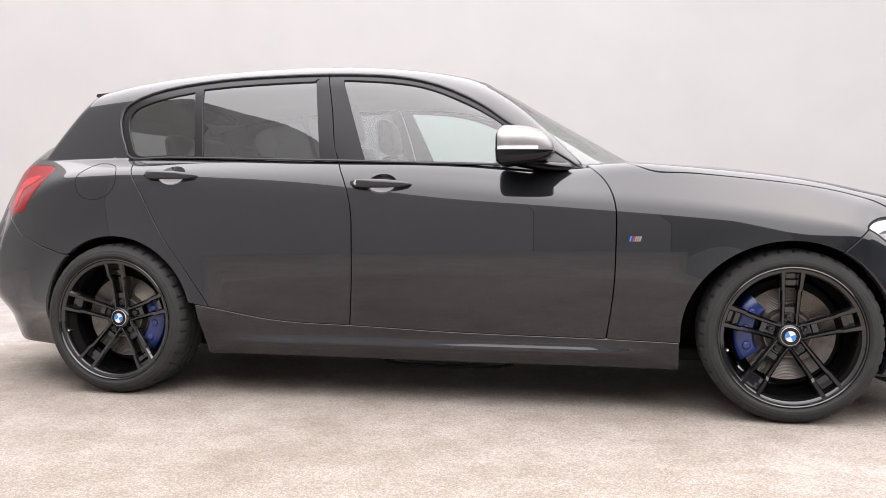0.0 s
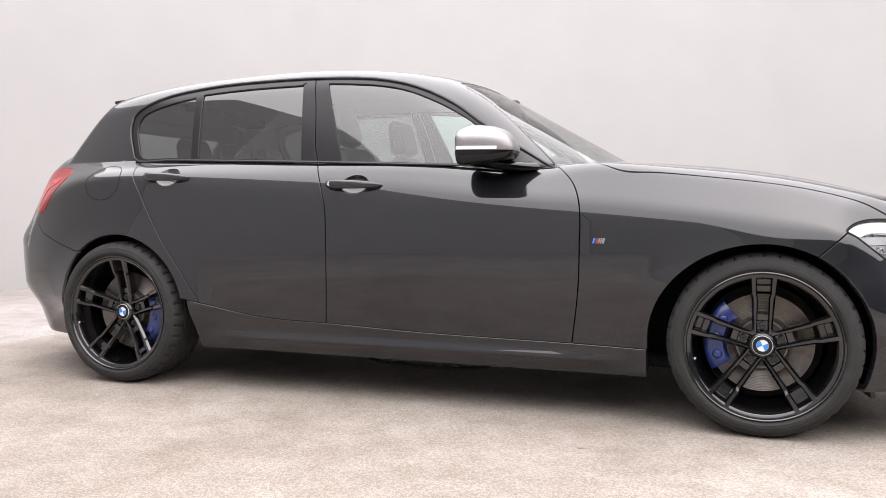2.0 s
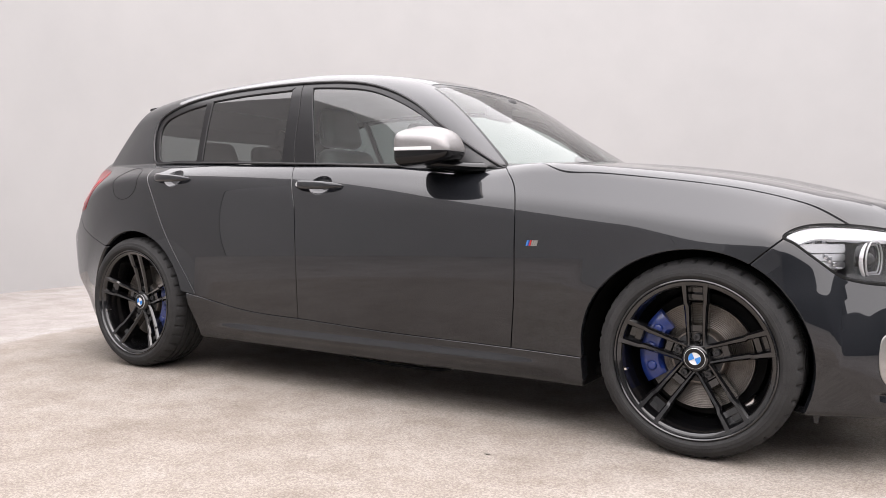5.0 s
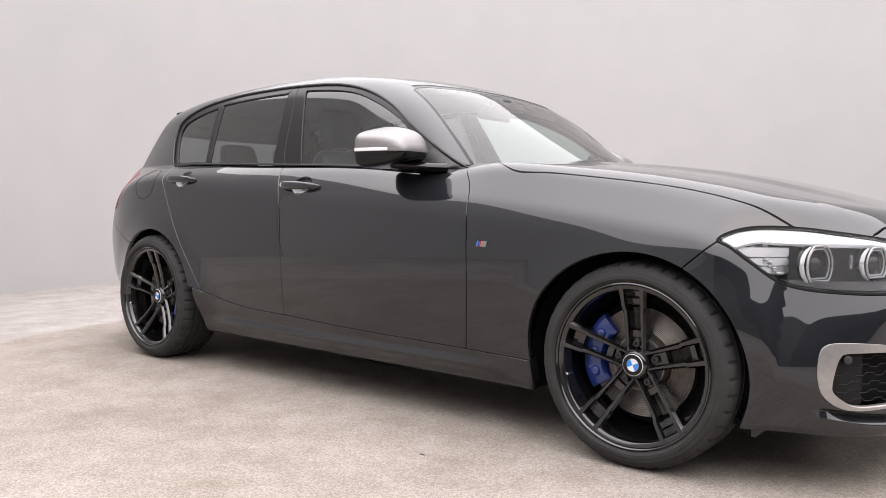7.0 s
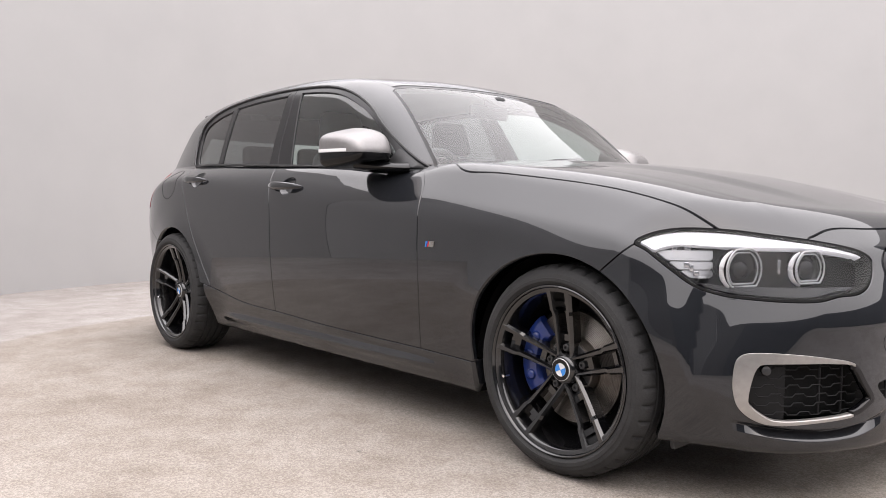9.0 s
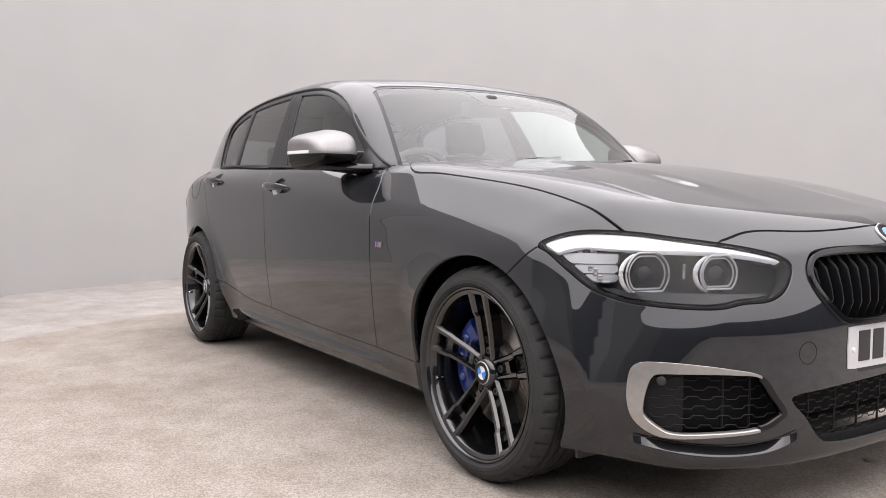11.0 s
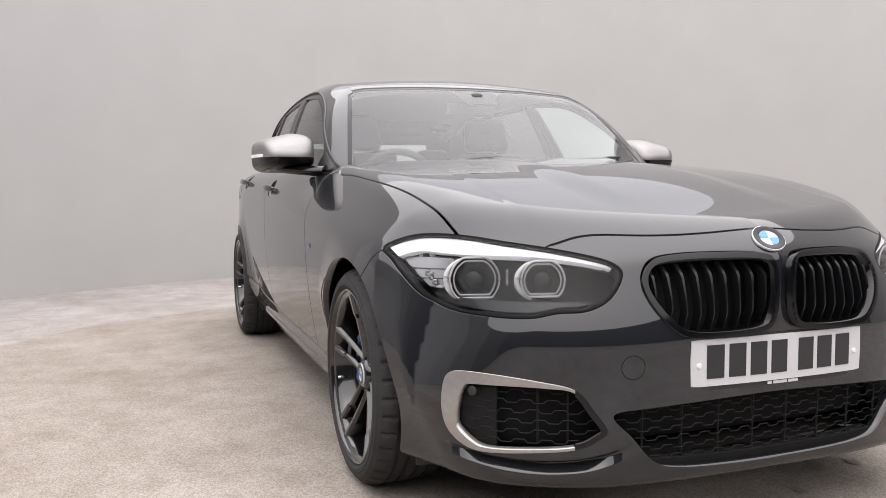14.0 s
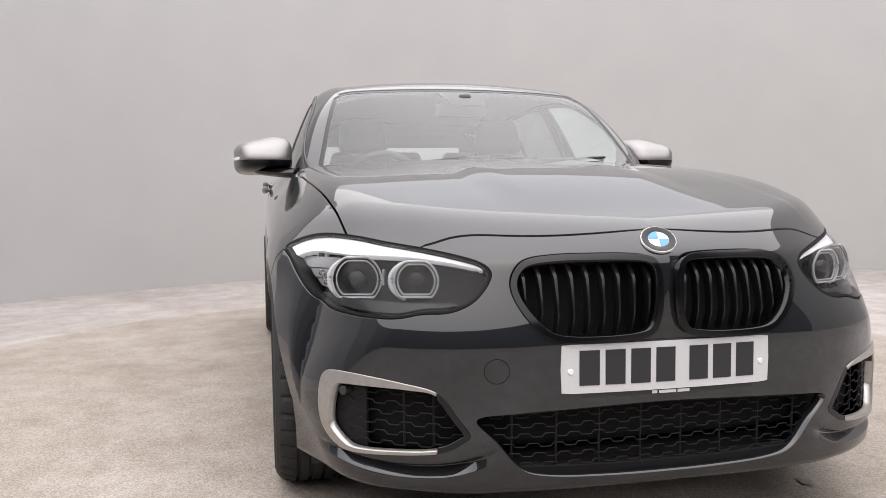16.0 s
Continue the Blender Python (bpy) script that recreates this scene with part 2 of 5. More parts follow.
# ---------- the car's lines (metres; nose towards +x, w = distance from the middle) ----------
AXLE_F, AXLE_R, HUB_Z = 1.345, -1.345, 0.318
side_max = spline([-2.1, -1.8, -1.345, -0.9, 0, 0.8, 1.345, 1.52, 1.66, 1.8, 2.0], [0.70, 0.812, 0.872, 0.876, 0.880, 0.879, 0.876, 0.868, 0.852, 0.815, 0.75])
belt_w = spline([-2.0, -1.64, -1.33, -0.9, -0.38, 0.2, 0.57, 0.75, 1.2, 1.6, 1.8, 2.0], [0.60, 0.700, 0.748, 0.778, 0.796, 0.787, 0.768, 0.757, 0.745, 0.722, 0.694, 0.64])
belt_z = spline([-2.0, -1.64, -1.33, -0.9, -0.38, 0.2, 0.57, 0.75, 1.1, 1.4, 1.6, 1.8, 2.0], [1.0, 1.005, 1.003, 0.992, 0.975, 0.955, 0.938, 0.957, 0.926, 0.880, 0.832, 0.756, 0.66])
crease_z = spline([-2.0, -1.2, -0.95, -0.34, 0.15, 0.71, 1.08, 1.345, 1.6, 1.8], [0.93, 0.928, 0.917, 0.88, 0.845, 0.80, 0.765, 0.735, 0.70, 0.66])
bonnet_mid = spline([0.7, 0.85, 1.23, 1.53, 1.77, 1.94, 2.04, 2.1], [0.994, 0.985, 0.954, 0.906, 0.846, 0.800, 0.776, 0.758])
roof_mid = spline([-1.9, -1.64, -1.33, -1.05, -0.77, -0.53, -0.24, -0.03, 0.15, 0.35], [1.280, 1.340, 1.390, 1.414, 1.426, 1.429, 1.416, 1.391, 1.356, 1.303])

ledge_z = spline([23, 24, 26, 28, 30, 33.3, 37, 41.5, 46, 53], [0.262, 0.252, 0.236, 0.225, 0.217, 0.211, 0.209, 0.213, 0.222, 0.24])


def flank(x, z):
    return side_max(x) - 0.29 * (z - 0.70) ** 2 - 0.63 * np.maximum(x - 1.6, 0) * ramp(0.42, 0.72, z)


def body(p):
    """Below zero inside the lower body: sides, wings, bonnet, nose and tail."""
    x, w, z = p[..., 0], np.abs(p[..., 1]), p[..., 2]
    wm = side_max(x)
    side = flank(x, z)
    for ax, lo, hi in ((AXLE_F, 0.30, 0.55), (AXLE_R, 0.18, 0.38)):
        r = np.sqrt((x - ax) ** 2 + (z - HUB_Z) ** 2)
        side = smax(side, wm + 0.006 - 0.30 * np.maximum(r - 0.352, -0.1) - 0.06 * (1 - ramp(lo, hi, z)), 0.03)
    side = side + 0.027 * (1 - ramp(0.36, 0.62, z)) * ramp(1.45, 1.64, x)
    # rib along the sill
    side = side + 0.017 * np.exp(-((z - 0.232) / 0.021) ** 2) * ramp(-0.98, -0.6, x) * (1 - ramp(0.6, 0.95, x))
    zb, wb, zc = belt_z(x), belt_w(x), crease_z(x)
    wc = flank(x, zc)
    m = np.maximum((wc - wb) / (zb - zc), 0.3)
    sh = (wb + m * (zb - z)) - w
    f = smax(w - side, -sh / np.sqrt(1 + m * m), 0.03)
    # top: flat across the middle, falling away past the two long folds
    fold = 0.55
    inner = bonnet_mid(x) - 0.045 * w * w - 0.010 * ramp(0.20, 0.33, w) * ramp(0.75, 1.1, x) * (1 - ramp(1.6, 1.95, x))
    outer = zb + (wb - w) * (bonnet_mid(x) - 0.045 * fold * fold - zb) / np.maximum(wb - fold, 0.05)
    t = np.clip((w - fold) / np.maximum(wb - fold, 0.05), 0, 1)
    outer = outer + 0.040 * t * (1 - t) * ramp(0.8, 1.1, x)
    top = smin(inner, outer, 0.018)
    f = smax(f, z - top, 0.035)
    # nose
    lean = 0.21 * ramp(0.50, 0.78, z)
    front = 2.122 - 0.645 * w ** 3.7 - lean * w - 0.05 * np.maximum(0.30 - z, 0) - 0.45 * (np.sqrt((z - 0.70) ** 2 + 0.0003) + z - 0.70)
    f = smax(f, (x - front) * 0.94, 0.05)
    # tail
    rear = -2.19 + 0.55 * w ** 3.2 + 0.74 * np.maximum(z - 0.74, 0) ** 1.2 + 0.5 * np.maximum(0.42 - z, 0) ** 1.3
    rear = rear - 0.075 * ramp(0.28, 0.42, z) * (1 - ramp(0.62, 0.76, z))
    f = smax(f, rear - x, 0.07)
    # ledge under each side intake: the skin steps back above it
    a = np.degrees(np.arctan2(w, np.maximum(x - 1.2, 0.01)))
    h = z - ledge_z(a)
    f = f + 0.026 * ramp(23.6, 31, a) * (1 - ramp(44, 51, a)) * np.clip(h / 0.020, 0, 1) * (1 - ramp(0.021, 0.033, h)) * ramp(1.5, 1.7, x)
    return smax(f, 0.17 - z, 0.03)


def cabin(p):
    """Below zero inside the cabin: glass, pillars and roof."""
    x, w, z = p[..., 0], np.abs(p[..., 1]), p[..., 2]
    h = z - belt_z(x)
    side = belt_w(x) - 0.006 - 0.33 * h - 0.22 * h * np.abs(h) - 0.05 * ramp(0.0, 0.6, x) * h
    f = np.maximum(w - side, 0.93 - z)
    f = smax(f, z - (roof_mid(x) - 0.115 * w * w), 0.09 + 0.06 * ramp(-0.1, 0.2, x))
    c = 0.574 + (0.178 - 0.574) * np.clip((z - 0.978) / 0.31, -0.2, 1.2)
    screen = 0.83 - (z - 0.978) / 0.57 - c * w * w
    f = smax(f, (x - screen) * 0.5, 0.04)
    rear = -1.965 + 0.85 * np.maximum(z - 1.0, -0.1) + 0.30 * w * w
    return smax(f, (rear - x) * 0.8, 0.03)


def both(p):
    return np.minimum(body(p), cabin(p))


def solve(o, d, fun, far):
    """Where each ray, from inside, meets the surface."""
    lo, hi = np.zeros(len(o)), np.full(len(o), float(far))
    f0, f1 = fun(o), fun(o + d * hi[:, None])
    for k in range(17):
        if k < 10:
            mid = (lo + hi) / 2
        else:
            w = np.clip(f0 / np.where(np.abs(f0 - f1) < 1e-12, -1e-12, f0 - f1), 0.02, 0.98)
            mid = lo + (hi - lo) * w
        v = fun(o + d * mid[:, None])
        ins = v < 0
        lo, f0 = np.where(ins, mid, lo), np.where(ins, v, f0)
        hi, f1 = np.where(ins, hi, mid), np.where(ins, f1, v)
    w = np.clip(f0 / np.where(np.abs(f0 - f1) < 1e-12, -1e-12, f0 - f1), 0, 1)
    return o + d * (lo + (hi - lo) * w)[:, None]


def gradient(p, fun, e=1e-4):
    n = np.stack([(fun(p + e * a) - fun(p - e * a)) for a in np.eye(3)], -1)
    return n / np.maximum(np.linalg.norm(n, axis=-1, keepdims=True), 1e-12)

# ---- mesh tools ----


def outline(points, step=6, closed=True):
    """A smooth line through a few points."""
    p = np.array(points, float)
    n, out = len(p), []
    for i in range(n if closed else n - 1):
        if closed:
            a, b, c, d = p[i - 1], p[i], p[(i + 1) % n], p[(i + 2) % n]
        else:
            a, b, c, d = p[max(i - 1, 0)], p[i], p[i + 1], p[min(i + 2, n - 1)]
        for k in range(step):
            t = k / step
            out.append(0.5 * (2 * b + (c - a) * t + (2 * a - 5 * b + 4 * c - d) * t * t + (3 * b - a - 3 * c + d) * t ** 3))
    if not closed:
        out.append(p[-1])
    return np.array(out)


def inside(poly):
    """Signed distance to a closed line: above zero inside."""
    a, b = poly, np.roll(poly, -1, 0)

    def f(q):
        best, odd = np.full(len(q), 1e9), np.zeros(len(q), bool)
        for (ax, ay), (bx, by) in zip(a, b):
            ex, ey = bx - ax, by - ay
            dx, dy = q[:, 0] - ax, q[:, 1] - ay
            t = np.clip((dx * ex + dy * ey) / max(ex * ex + ey * ey, 1e-12), 0, 1)
            best = np.minimum(best, (dx - t * ex) ** 2 + (dy - t * ey) ** 2)
            if ay != by:
                cross = ((ay > q[:, 1]) != (by > q[:, 1])) & (q[:, 0] < ex * (q[:, 1] - ay) / ey + ax)
                odd ^= cross
        return np.where(odd, 1, -1) * np.sqrt(best)
    return f


def clip(a, quads, polys, val):
    """Cut faces along the zero line of a value at the vertices, keeping the side above zero."""
    ins = val >= 0
    if len(quads):
        c = ins[quads].sum(1)
        cut, quads = quads[(c > 0) & (c < 4)], quads[c == 4]
        todo = [list(q) for q in cut]
    else:
        todo = []
    extra, cache, out = [], {}, []
    n = len(a)
    for poly in todo + polys:
        s = [ins[i] for i in poly]
        if all(s):
            out.append(poly)
            continue
        if not any(s):
            continue
        face = []
        for k, i in enumerate(poly):
            j = poly[(k + 1) % len(poly)]
            if ins[i]:
                face.append(i)
            if ins[i] != ins[j]:
                key = (min(i, j), max(i, j))
                if key not in cache:
                    t = val[key[0]] / (val[key[0]] - val[key[1]])
                    cache[key] = n + len(extra)
                    extra.append(a[key[0]] + (a[key[1]] - a[key[0]]) * t)
                face.append(cache[key])
        if len(face) > 2:
            out.append(face)
    return (np.vstack([a, np.array(extra)]) if extra else a), quads, out


def link(name, verts, faces, mat, parent=None, normals=None, label="", smooth=True):
    me = bpy.data.meshes.new(name)
    me.from_pydata([tuple(v) for v in verts], [], [tuple(int(i) for i in f) for f in faces])
    me.materials.append(mat)
    me.polygons.foreach_set("use_smooth", [smooth] * len(me.polygons))
    me.update()
    if normals is not None:
        me.normals_split_custom_set_from_vertices([tuple(v) for v in normals])
    ob = new(name, me)
    if parent is not None:
        ob.parent = parent
    if label:
        tagged(ob, label)
    return ob


def sheet(rays, fun, fields, inset=0.0, far=2.6, edge=0.022, lift=None):
    """A curved panel: rays (a grid of origins and directions) meet the form, and the fields cut it out. Returns points, faces, normals."""
    o, d = rays
    nu, nv = o.shape[:2]
    level = (lambda q: fun(q) + inset) if inset else fun
    p = solve(o.reshape(-1, 3), d.reshape(-1, 3), level, far)
    nrm = gradient(p, fun)
    if lift is not None:
        p = p + nrm * lift(p)[:, None]
    a = np.hstack([p, nrm])
    idx = np.arange(nu * nv).reshape(nu, nv)
    quads = np.stack([idx[:-1, :-1], idx[1:, :-1], idx[1:, 1:], idx[:-1, 1:]], -1).reshape(-1, 4)
    v = a[quads, :3]
    g = np.cross(v[:, 2] - v[:, 0], v[:, 3] - v[:, 1])
    flip = (g * a[quads[:, 0], 3:]).sum(1) < 0
    quads[flip] = quads[flip][:, ::-1]
    polys = []
    for f in fields:
        a, quads, polys = clip(a, quads, polys, f(a[:, :3]))
    faces = [list(q) for q in quads] + polys
    used = np.unique(np.concatenate([np.array(f) for f in faces])) if faces else np.array([], int)
    remap = np.full(len(a), -1)
    remap[used] = np.arange(len(used))
    a = a[used]
    faces = [[int(remap[i]) for i in f] for f in faces]
    pts, nrm = a[:, :3], a[:, 3:] / np.linalg.norm(a[:, 3:], axis=1, keepdims=True)
    if edge:
        # rolled edge and return flange
        seen = {}
        for f in faces:
            for k, i in enumerate(f):
                j = f[(k + 1) % len(f)]
                if (j, i) in seen:
                    del seen[(j, i)]
                else:
                    seen[(i, j)] = True
        away = {}
        for i, j in seen:
            e = pts[j] - pts[i]
            ln = np.linalg.norm(e)
            if ln < 1e-9:
                continue
            w = np.cross(e / ln, nrm[i])
            for k in (i, j):
                away[k] = away.get(k, 0) + w
        ids = {k: n for n, k in enumerate(away)}
        if ids:
            base = len(pts)
            k = np.array(list(away))
            w = np.array([away[i] for i in away])
            w /= np.maximum(np.linalg.norm(w, axis=1, keepdims=True), 1e-9)
            r1 = pts[k] + w * 0.0008 - nrm[k] * 0.0008
            r2 = pts[k] + w * 0.0008 - nrm[k] * edge
            m = len(k)
            n1 = w + nrm[k]
            n1 /= np.maximum(np.linalg.norm(n1, axis=1, keepdims=True), 1e-9)
            pts = np.vstack([pts, r1, r2])
            nrm = np.vstack([nrm, n1, w])
            for i, j in seen:
                if i in ids and j in ids:
                    p_, q_ = base + ids[i], base + ids[j]
                    faces.append([j, i, p_, q_])
                    faces.append([q_, p_, p_ + m, q_ + m])
    return pts, faces, nrm


def panel(name, got, mat, parent, label=""):
    pts, faces, nrm = got
    return link(name, pts, faces, mat, parent, nrm, label)


def mirrored(got):
    pts, faces, nrm = got
    s = np.array([1, -1, 1])
    return pts * s, [f[::-1] for f in faces], nrm * s


def rays_side(x0, x1, z0, z1, step):
    """From the car's middle straight out to its right side."""
    xs, zs = np.arange(x0, x1 + step, step), np.arange(z0, z1 + step, step)
    g = np.stack(np.meshgrid(xs, [0.0], zs, indexing="ij"), -1)[:, 0]
    return g, np.broadcast_to(np.array([0, -1.0, 0]), g.shape)


def rays_top(x0, x1, y0, y1, step, z0):
    xs, ys = np.arange(x0, x1 + step, step), np.arange(y0, y1 + step, step)
    g = np.stack(np.meshgrid(xs, ys, [z0], indexing="ij"), -1)[:, :, 0]
    return g, np.broadcast_to(np.array([0, 0, 1.0]), g.shape)


def rays_fan(x0, x1, step, y, z, a0, a1, da):
    """From a line along the car, fanned from the right (0 degrees) up to the top (90)."""
    xs, an = np.arange(x0, x1 + step, step), np.radians(np.arange(a0, a1 + da, da))
    o = np.zeros((len(xs), len(an), 3))
    o[..., 0], o[..., 1], o[..., 2] = xs[:, None], y, z
    d = np.zeros_like(o)
    d[..., 1], d[..., 2] = -np.cos(an)[None], np.sin(an)[None]
    return o, d


def rays_round(cx, a0, a1, da, z0, z1, dz, back=False):
    """From an upright line inside, round the nose (or the tail) at every height."""
    an, zs = np.radians(np.arange(a0, a1 + da, da)), np.arange(z0, z1 + dz, dz)
    o = np.zeros((len(an), len(zs), 3))
    o[..., 0], o[..., 2] = cx, zs[None]
    d = np.zeros_like(o)
    d[..., 0], d[..., 1] = (-1 if back else 1) * np.cos(an)[:, None], -np.sin(an)[:, None]
    return o, d


def tube(path, radius, closed=False, sides=8, flat=1.0):
    """Points and faces of a round bar along a path."""
    p = np.array(path, float)
    n = len(p)
    pts, faces = [], []
    up = np.array([0, 0, 1.0])
    for i in range(n):
        t = (p[(i + 1) % n] - p[i - 1]) if closed else p[min(i + 1, n - 1)] - p[max(i - 1, 0)]
        t /= np.linalg.norm(t)
        a = np.cross(t, up)
        if np.linalg.norm(a) < 0.05:
            a = np.cross(t, [1.0, 0, 0])
        a /= np.linalg.norm(a)
        b = np.cross(a, t)
        r = radius[i] if hasattr(radius, "__len__") else radius
        for k in range(sides):
            c = 2 * math.pi * k / sides
            pts.append(p[i] + r * (math.cos(c) * a + flat * math.sin(c) * b))
    for i in range(n if closed else n - 1):
        for k in range(sides):
            j, m = (i + 1) % n, (k + 1) % sides
            faces.append((i * sides + k, i * sides + m, j * sides + m, j * sides + k))
    if not closed:
        faces += [tuple(range(sides - 1, -1, -1)), tuple((n - 1) * sides + k for k in range(sides))]
    return pts, faces


def lathe(profile, seg, wave=None):
    """Turn (radius, along) pairs round an axis along -y (outwards of a right-hand wheel)."""
    pts, faces, m = [], [], len(profile)
    for i in range(seg):
        a = 2 * math.pi * i / seg
        for k, (r, h) in enumerate(profile):
            rr = r + (wave(i, k) if wave else 0)
            pts.append((rr * math.cos(a), -h, rr * math.sin(a)))
    for i in range(seg):
        j = (i + 1) % seg
        for k in range(m - 1):
            faces.append((i * m + k, j * m + k, j * m + k + 1, i * m + k + 1))
    return pts, faces


def block(size, centre=(0, 0, 0), bevel=0.01, seg=3, taper=None, turn=None):
    """A rounded block; taper: how much its top shrinks in x and y."""
    bm = bmesh.new()
    bmesh.ops.create_cube(bm, size=1)
    for v in bm.verts:
        k = taper if taper and v.co.z > 0 else (1, 1)
        v.co = Vector((v.co.x * size[0] * k[0], v.co.y * size[1] * k[1], v.co.z * size[2]))
    if bevel:
        bmesh.ops.bevel(bm, geom=bm.edges[:], offset=bevel, segments=seg, profile=0.5, affect="EDGES")
    if turn:
        bmesh.ops.transform(bm, matrix=turn, verts=bm.verts)
    bmesh.ops.translate(bm, verts=bm.verts, vec=centre)
    return bm


def part(name, bm, mat, parent, label="", smooth=True):
    me = bpy.data.meshes.new(name)
    bmesh.ops.recalc_face_normals(bm, faces=bm.faces[:])
    bm.to_mesh(me)
    bm.free()
    me.materials.append(mat)
    me.polygons.foreach_set("use_smooth", [smooth] * len(me.polygons))
    if smooth:
        me.set_sharp_from_angle(angle=radians(40))
    ob = new(name, me)
    if parent is not None:
        ob.parent = parent
    if label:
        tagged(ob, label)
    return ob


def bar(name, got, mat, parent, label=""):
    ob = link(name, got[0], got[1], mat, parent, None, label)
    ob.data.set_sharp_from_angle(angle=radians(40))
    return ob


def empty(name, parent=None):
    ob = new(name)
    ob.empty_display_size = 0.1
    if parent is not None:
        ob.parent = parent
    return ob

# ---- the room ----
ROOM_X, ROOM_Y, ROOM_R, ROOM_H = 1.5, 1.5, 6.6, 6.4


def curved_wall(name, a0, a1, height, mat, label):
    seg = 110
    bm = bmesh.new()
    rows = []
    for k in range(seg + 1):
        a, high = radians(a0 + (a1 - a0) * k / seg), height(k / seg)
        rows.append([bm.verts.new((ROOM_X + r * math.cos(a), ROOM_Y + r * math.sin(a), z)) for r, z in ((ROOM_R, -0.02), (ROOM_R, high), (ROOM_R + 0.15, high), (ROOM_R + 0.15, -0.02))])
    for k in range(seg):
        for j in range(4):
            bm.faces.new((rows[k][j], rows[k][(j + 1) % 4], rows[k + 1][(j + 1) % 4], rows[k + 1][j]))
    bm.faces.new(rows[0])
    bm.faces.new(rows[-1][::-1])
    tagged(part(name, bm, mat, None), label, "wall", kind="structure")


def make_room():
    # top edge out of view, raised and dipped to shape the bonnet's reflections
    curved_wall("wall_back", 50, 224.5, lambda f: ROOM_H - 2.7 * float(ramp(0.34, 0.62, f)) + 0.9 * float(ramp(0.80, 1.0, f)), WALL, "plain pale grey curved studio wall")
    # added walls behind the camera, toned and sized to shape the car's reflections
    curved_wall("reflection_wall_side", 224.55, 258, lambda f: 4.60 - 2.10 * float(ramp(0.15, 0.9, f)), WHITE_WALL, "unseen off-white wall, added to lighten the door reflections, dropping to a lower height")
    for a0, a1, mat in ((258.05, 268, PALE_GREY_WALL), (268.05, 279, GREY_WALL), (279.05, 290, DARK_GREY_WALL)):
        curved_wall("reflection_wall_step", a0, a1, lambda f: 2.5, mat, "unseen low grey length of wall, added to soften the step between reflected tones")
    curved_wall("reflection_wall_front", 290.05, 409.95, lambda f: 2.5 + (ROOM_H - 2.5) * float(ramp(0.8, 1.0, f)), SLATE, "unseen low dark slate-coloured wall, added to darken the nose reflections")
    bm = bmesh.new()
    n = 48
    ring = [bm.verts.new((ROOM_X + 60 * math.cos(2 * math.pi * k / n), ROOM_Y + 60 * math.sin(2 * math.pi * k / n), 0)) for k in range(n)]
    bm.faces.new(ring)
    tagged(part("floor", bm, CONCRETE, None, smooth=False), "pale beige speckled concrete floor with faint stains", "floor", kind="structure")


make_room()


def make_stains():
    rnd = random.Random(4)
    for x, y, r in ((1.77, 0.50, 0.05), (1.78, 0.63, 0.035), (1.90, 0.29, 0.03), (1.70, -0.46, 0.018), (1.88, -0.41, 0.02), (1.47, -0.56, 0.015), (0.78, -1.17, 0.012)):
        bm = bmesh.new()
        c = [bm.verts.new((math.cos(a) * r * k, math.sin(a) * r * 0.6 * k, 0)) for a, k in ((i * math.pi / 9, rnd.uniform(0.65, 1.1)) for i in range(18))]
        bm.faces.new(c)
        ob = part("floor_stain", bm, STAIN, None, smooth=False)
        ob.location = (x, y, 0.004)
        tagged(ob, "small dark damp stain on the concrete floor", "stain", "stains on the floor")


make_stains()

# ---- the car ----
car = tagged(empty("car"), "glossy black five-door hatchback with black wheels, parked on the studio floor", "car")


def half(p):
    return np.abs(p[:, 1])


def turn_z(p):
    """Round the nose: arc length from the middle, and height."""
    return np.stack([np.arctan2(half(p), p[:, 0] - 1.2) * 0.85, p[:, 2]], 1)


def side_xz(p):
    return p[:, [0, 2]]


def face_yz(p):
    return p[:, [1, 2]]


def nose_line(points, step=6):
    return outline([(radians(a) * 0.85, z) for a, z in points], step)


GAP = 0.0032
sill_top = spline([-0.96, -0.665, -0.323, 0, 0.689, 0.95], [0.385, 0.329, 0.313, 0.300, 0.286, 0.279])
seam_front = spline([0.289, 0.509, 0.678, 0.826, 0.915, 0.955], [0.689, 0.717, 0.722, 0.711, 0.655, 0.605])
seam_mid = spline([0.314, 0.493, 0.651, 0.83, 0.898, 0.974, 1.16, 1.35], [-0.323, -0.306, -0.301, -0.314, -0.339, -0.379, -0.425, -0.472])
seam_rear = spline([0.385, 0.495, 0.669, 0.857, 0.968, 1.0], [-0.925, -0.994, -1.116, -1.221, -1.293, -1.315])
bonnet_side = spline([0.56, 0.74, 0.82, 0.95, 1.2, 1.5, 1.735, 1.80, 1.9], [0.70, 0.722, 0.765, 0.771, 0.753, 0.727, 0.696, 0.683, 0.66])
bonnet_nose = spline([0, 0.21, 0.345, 0.47, 0.53, 0.616, 0.683, 0.75], [2.048, 2.026, 1.990, 1.946, 1.932, 1.866, 1.787, 1.70])
LAMP = nose_line([(64.8, 0.712), (61.7, 0.738), (56.8, 0.750), (49.3, 0.747), (42.7, 0.735), (35.6, 0.721), (29.9, 0.705), (26.6, 0.690), (25.1, 0.668), (25.8, 0.634), (27.6, 0.602), (30.3, 0.584), (33.8, 0.580), (37.0, 0.569), (41, 0.567), (46.1, 0.570), (50.8, 0.577), (55.0, 0.598), (59.6, 0.651), (62.7, 0.690)])
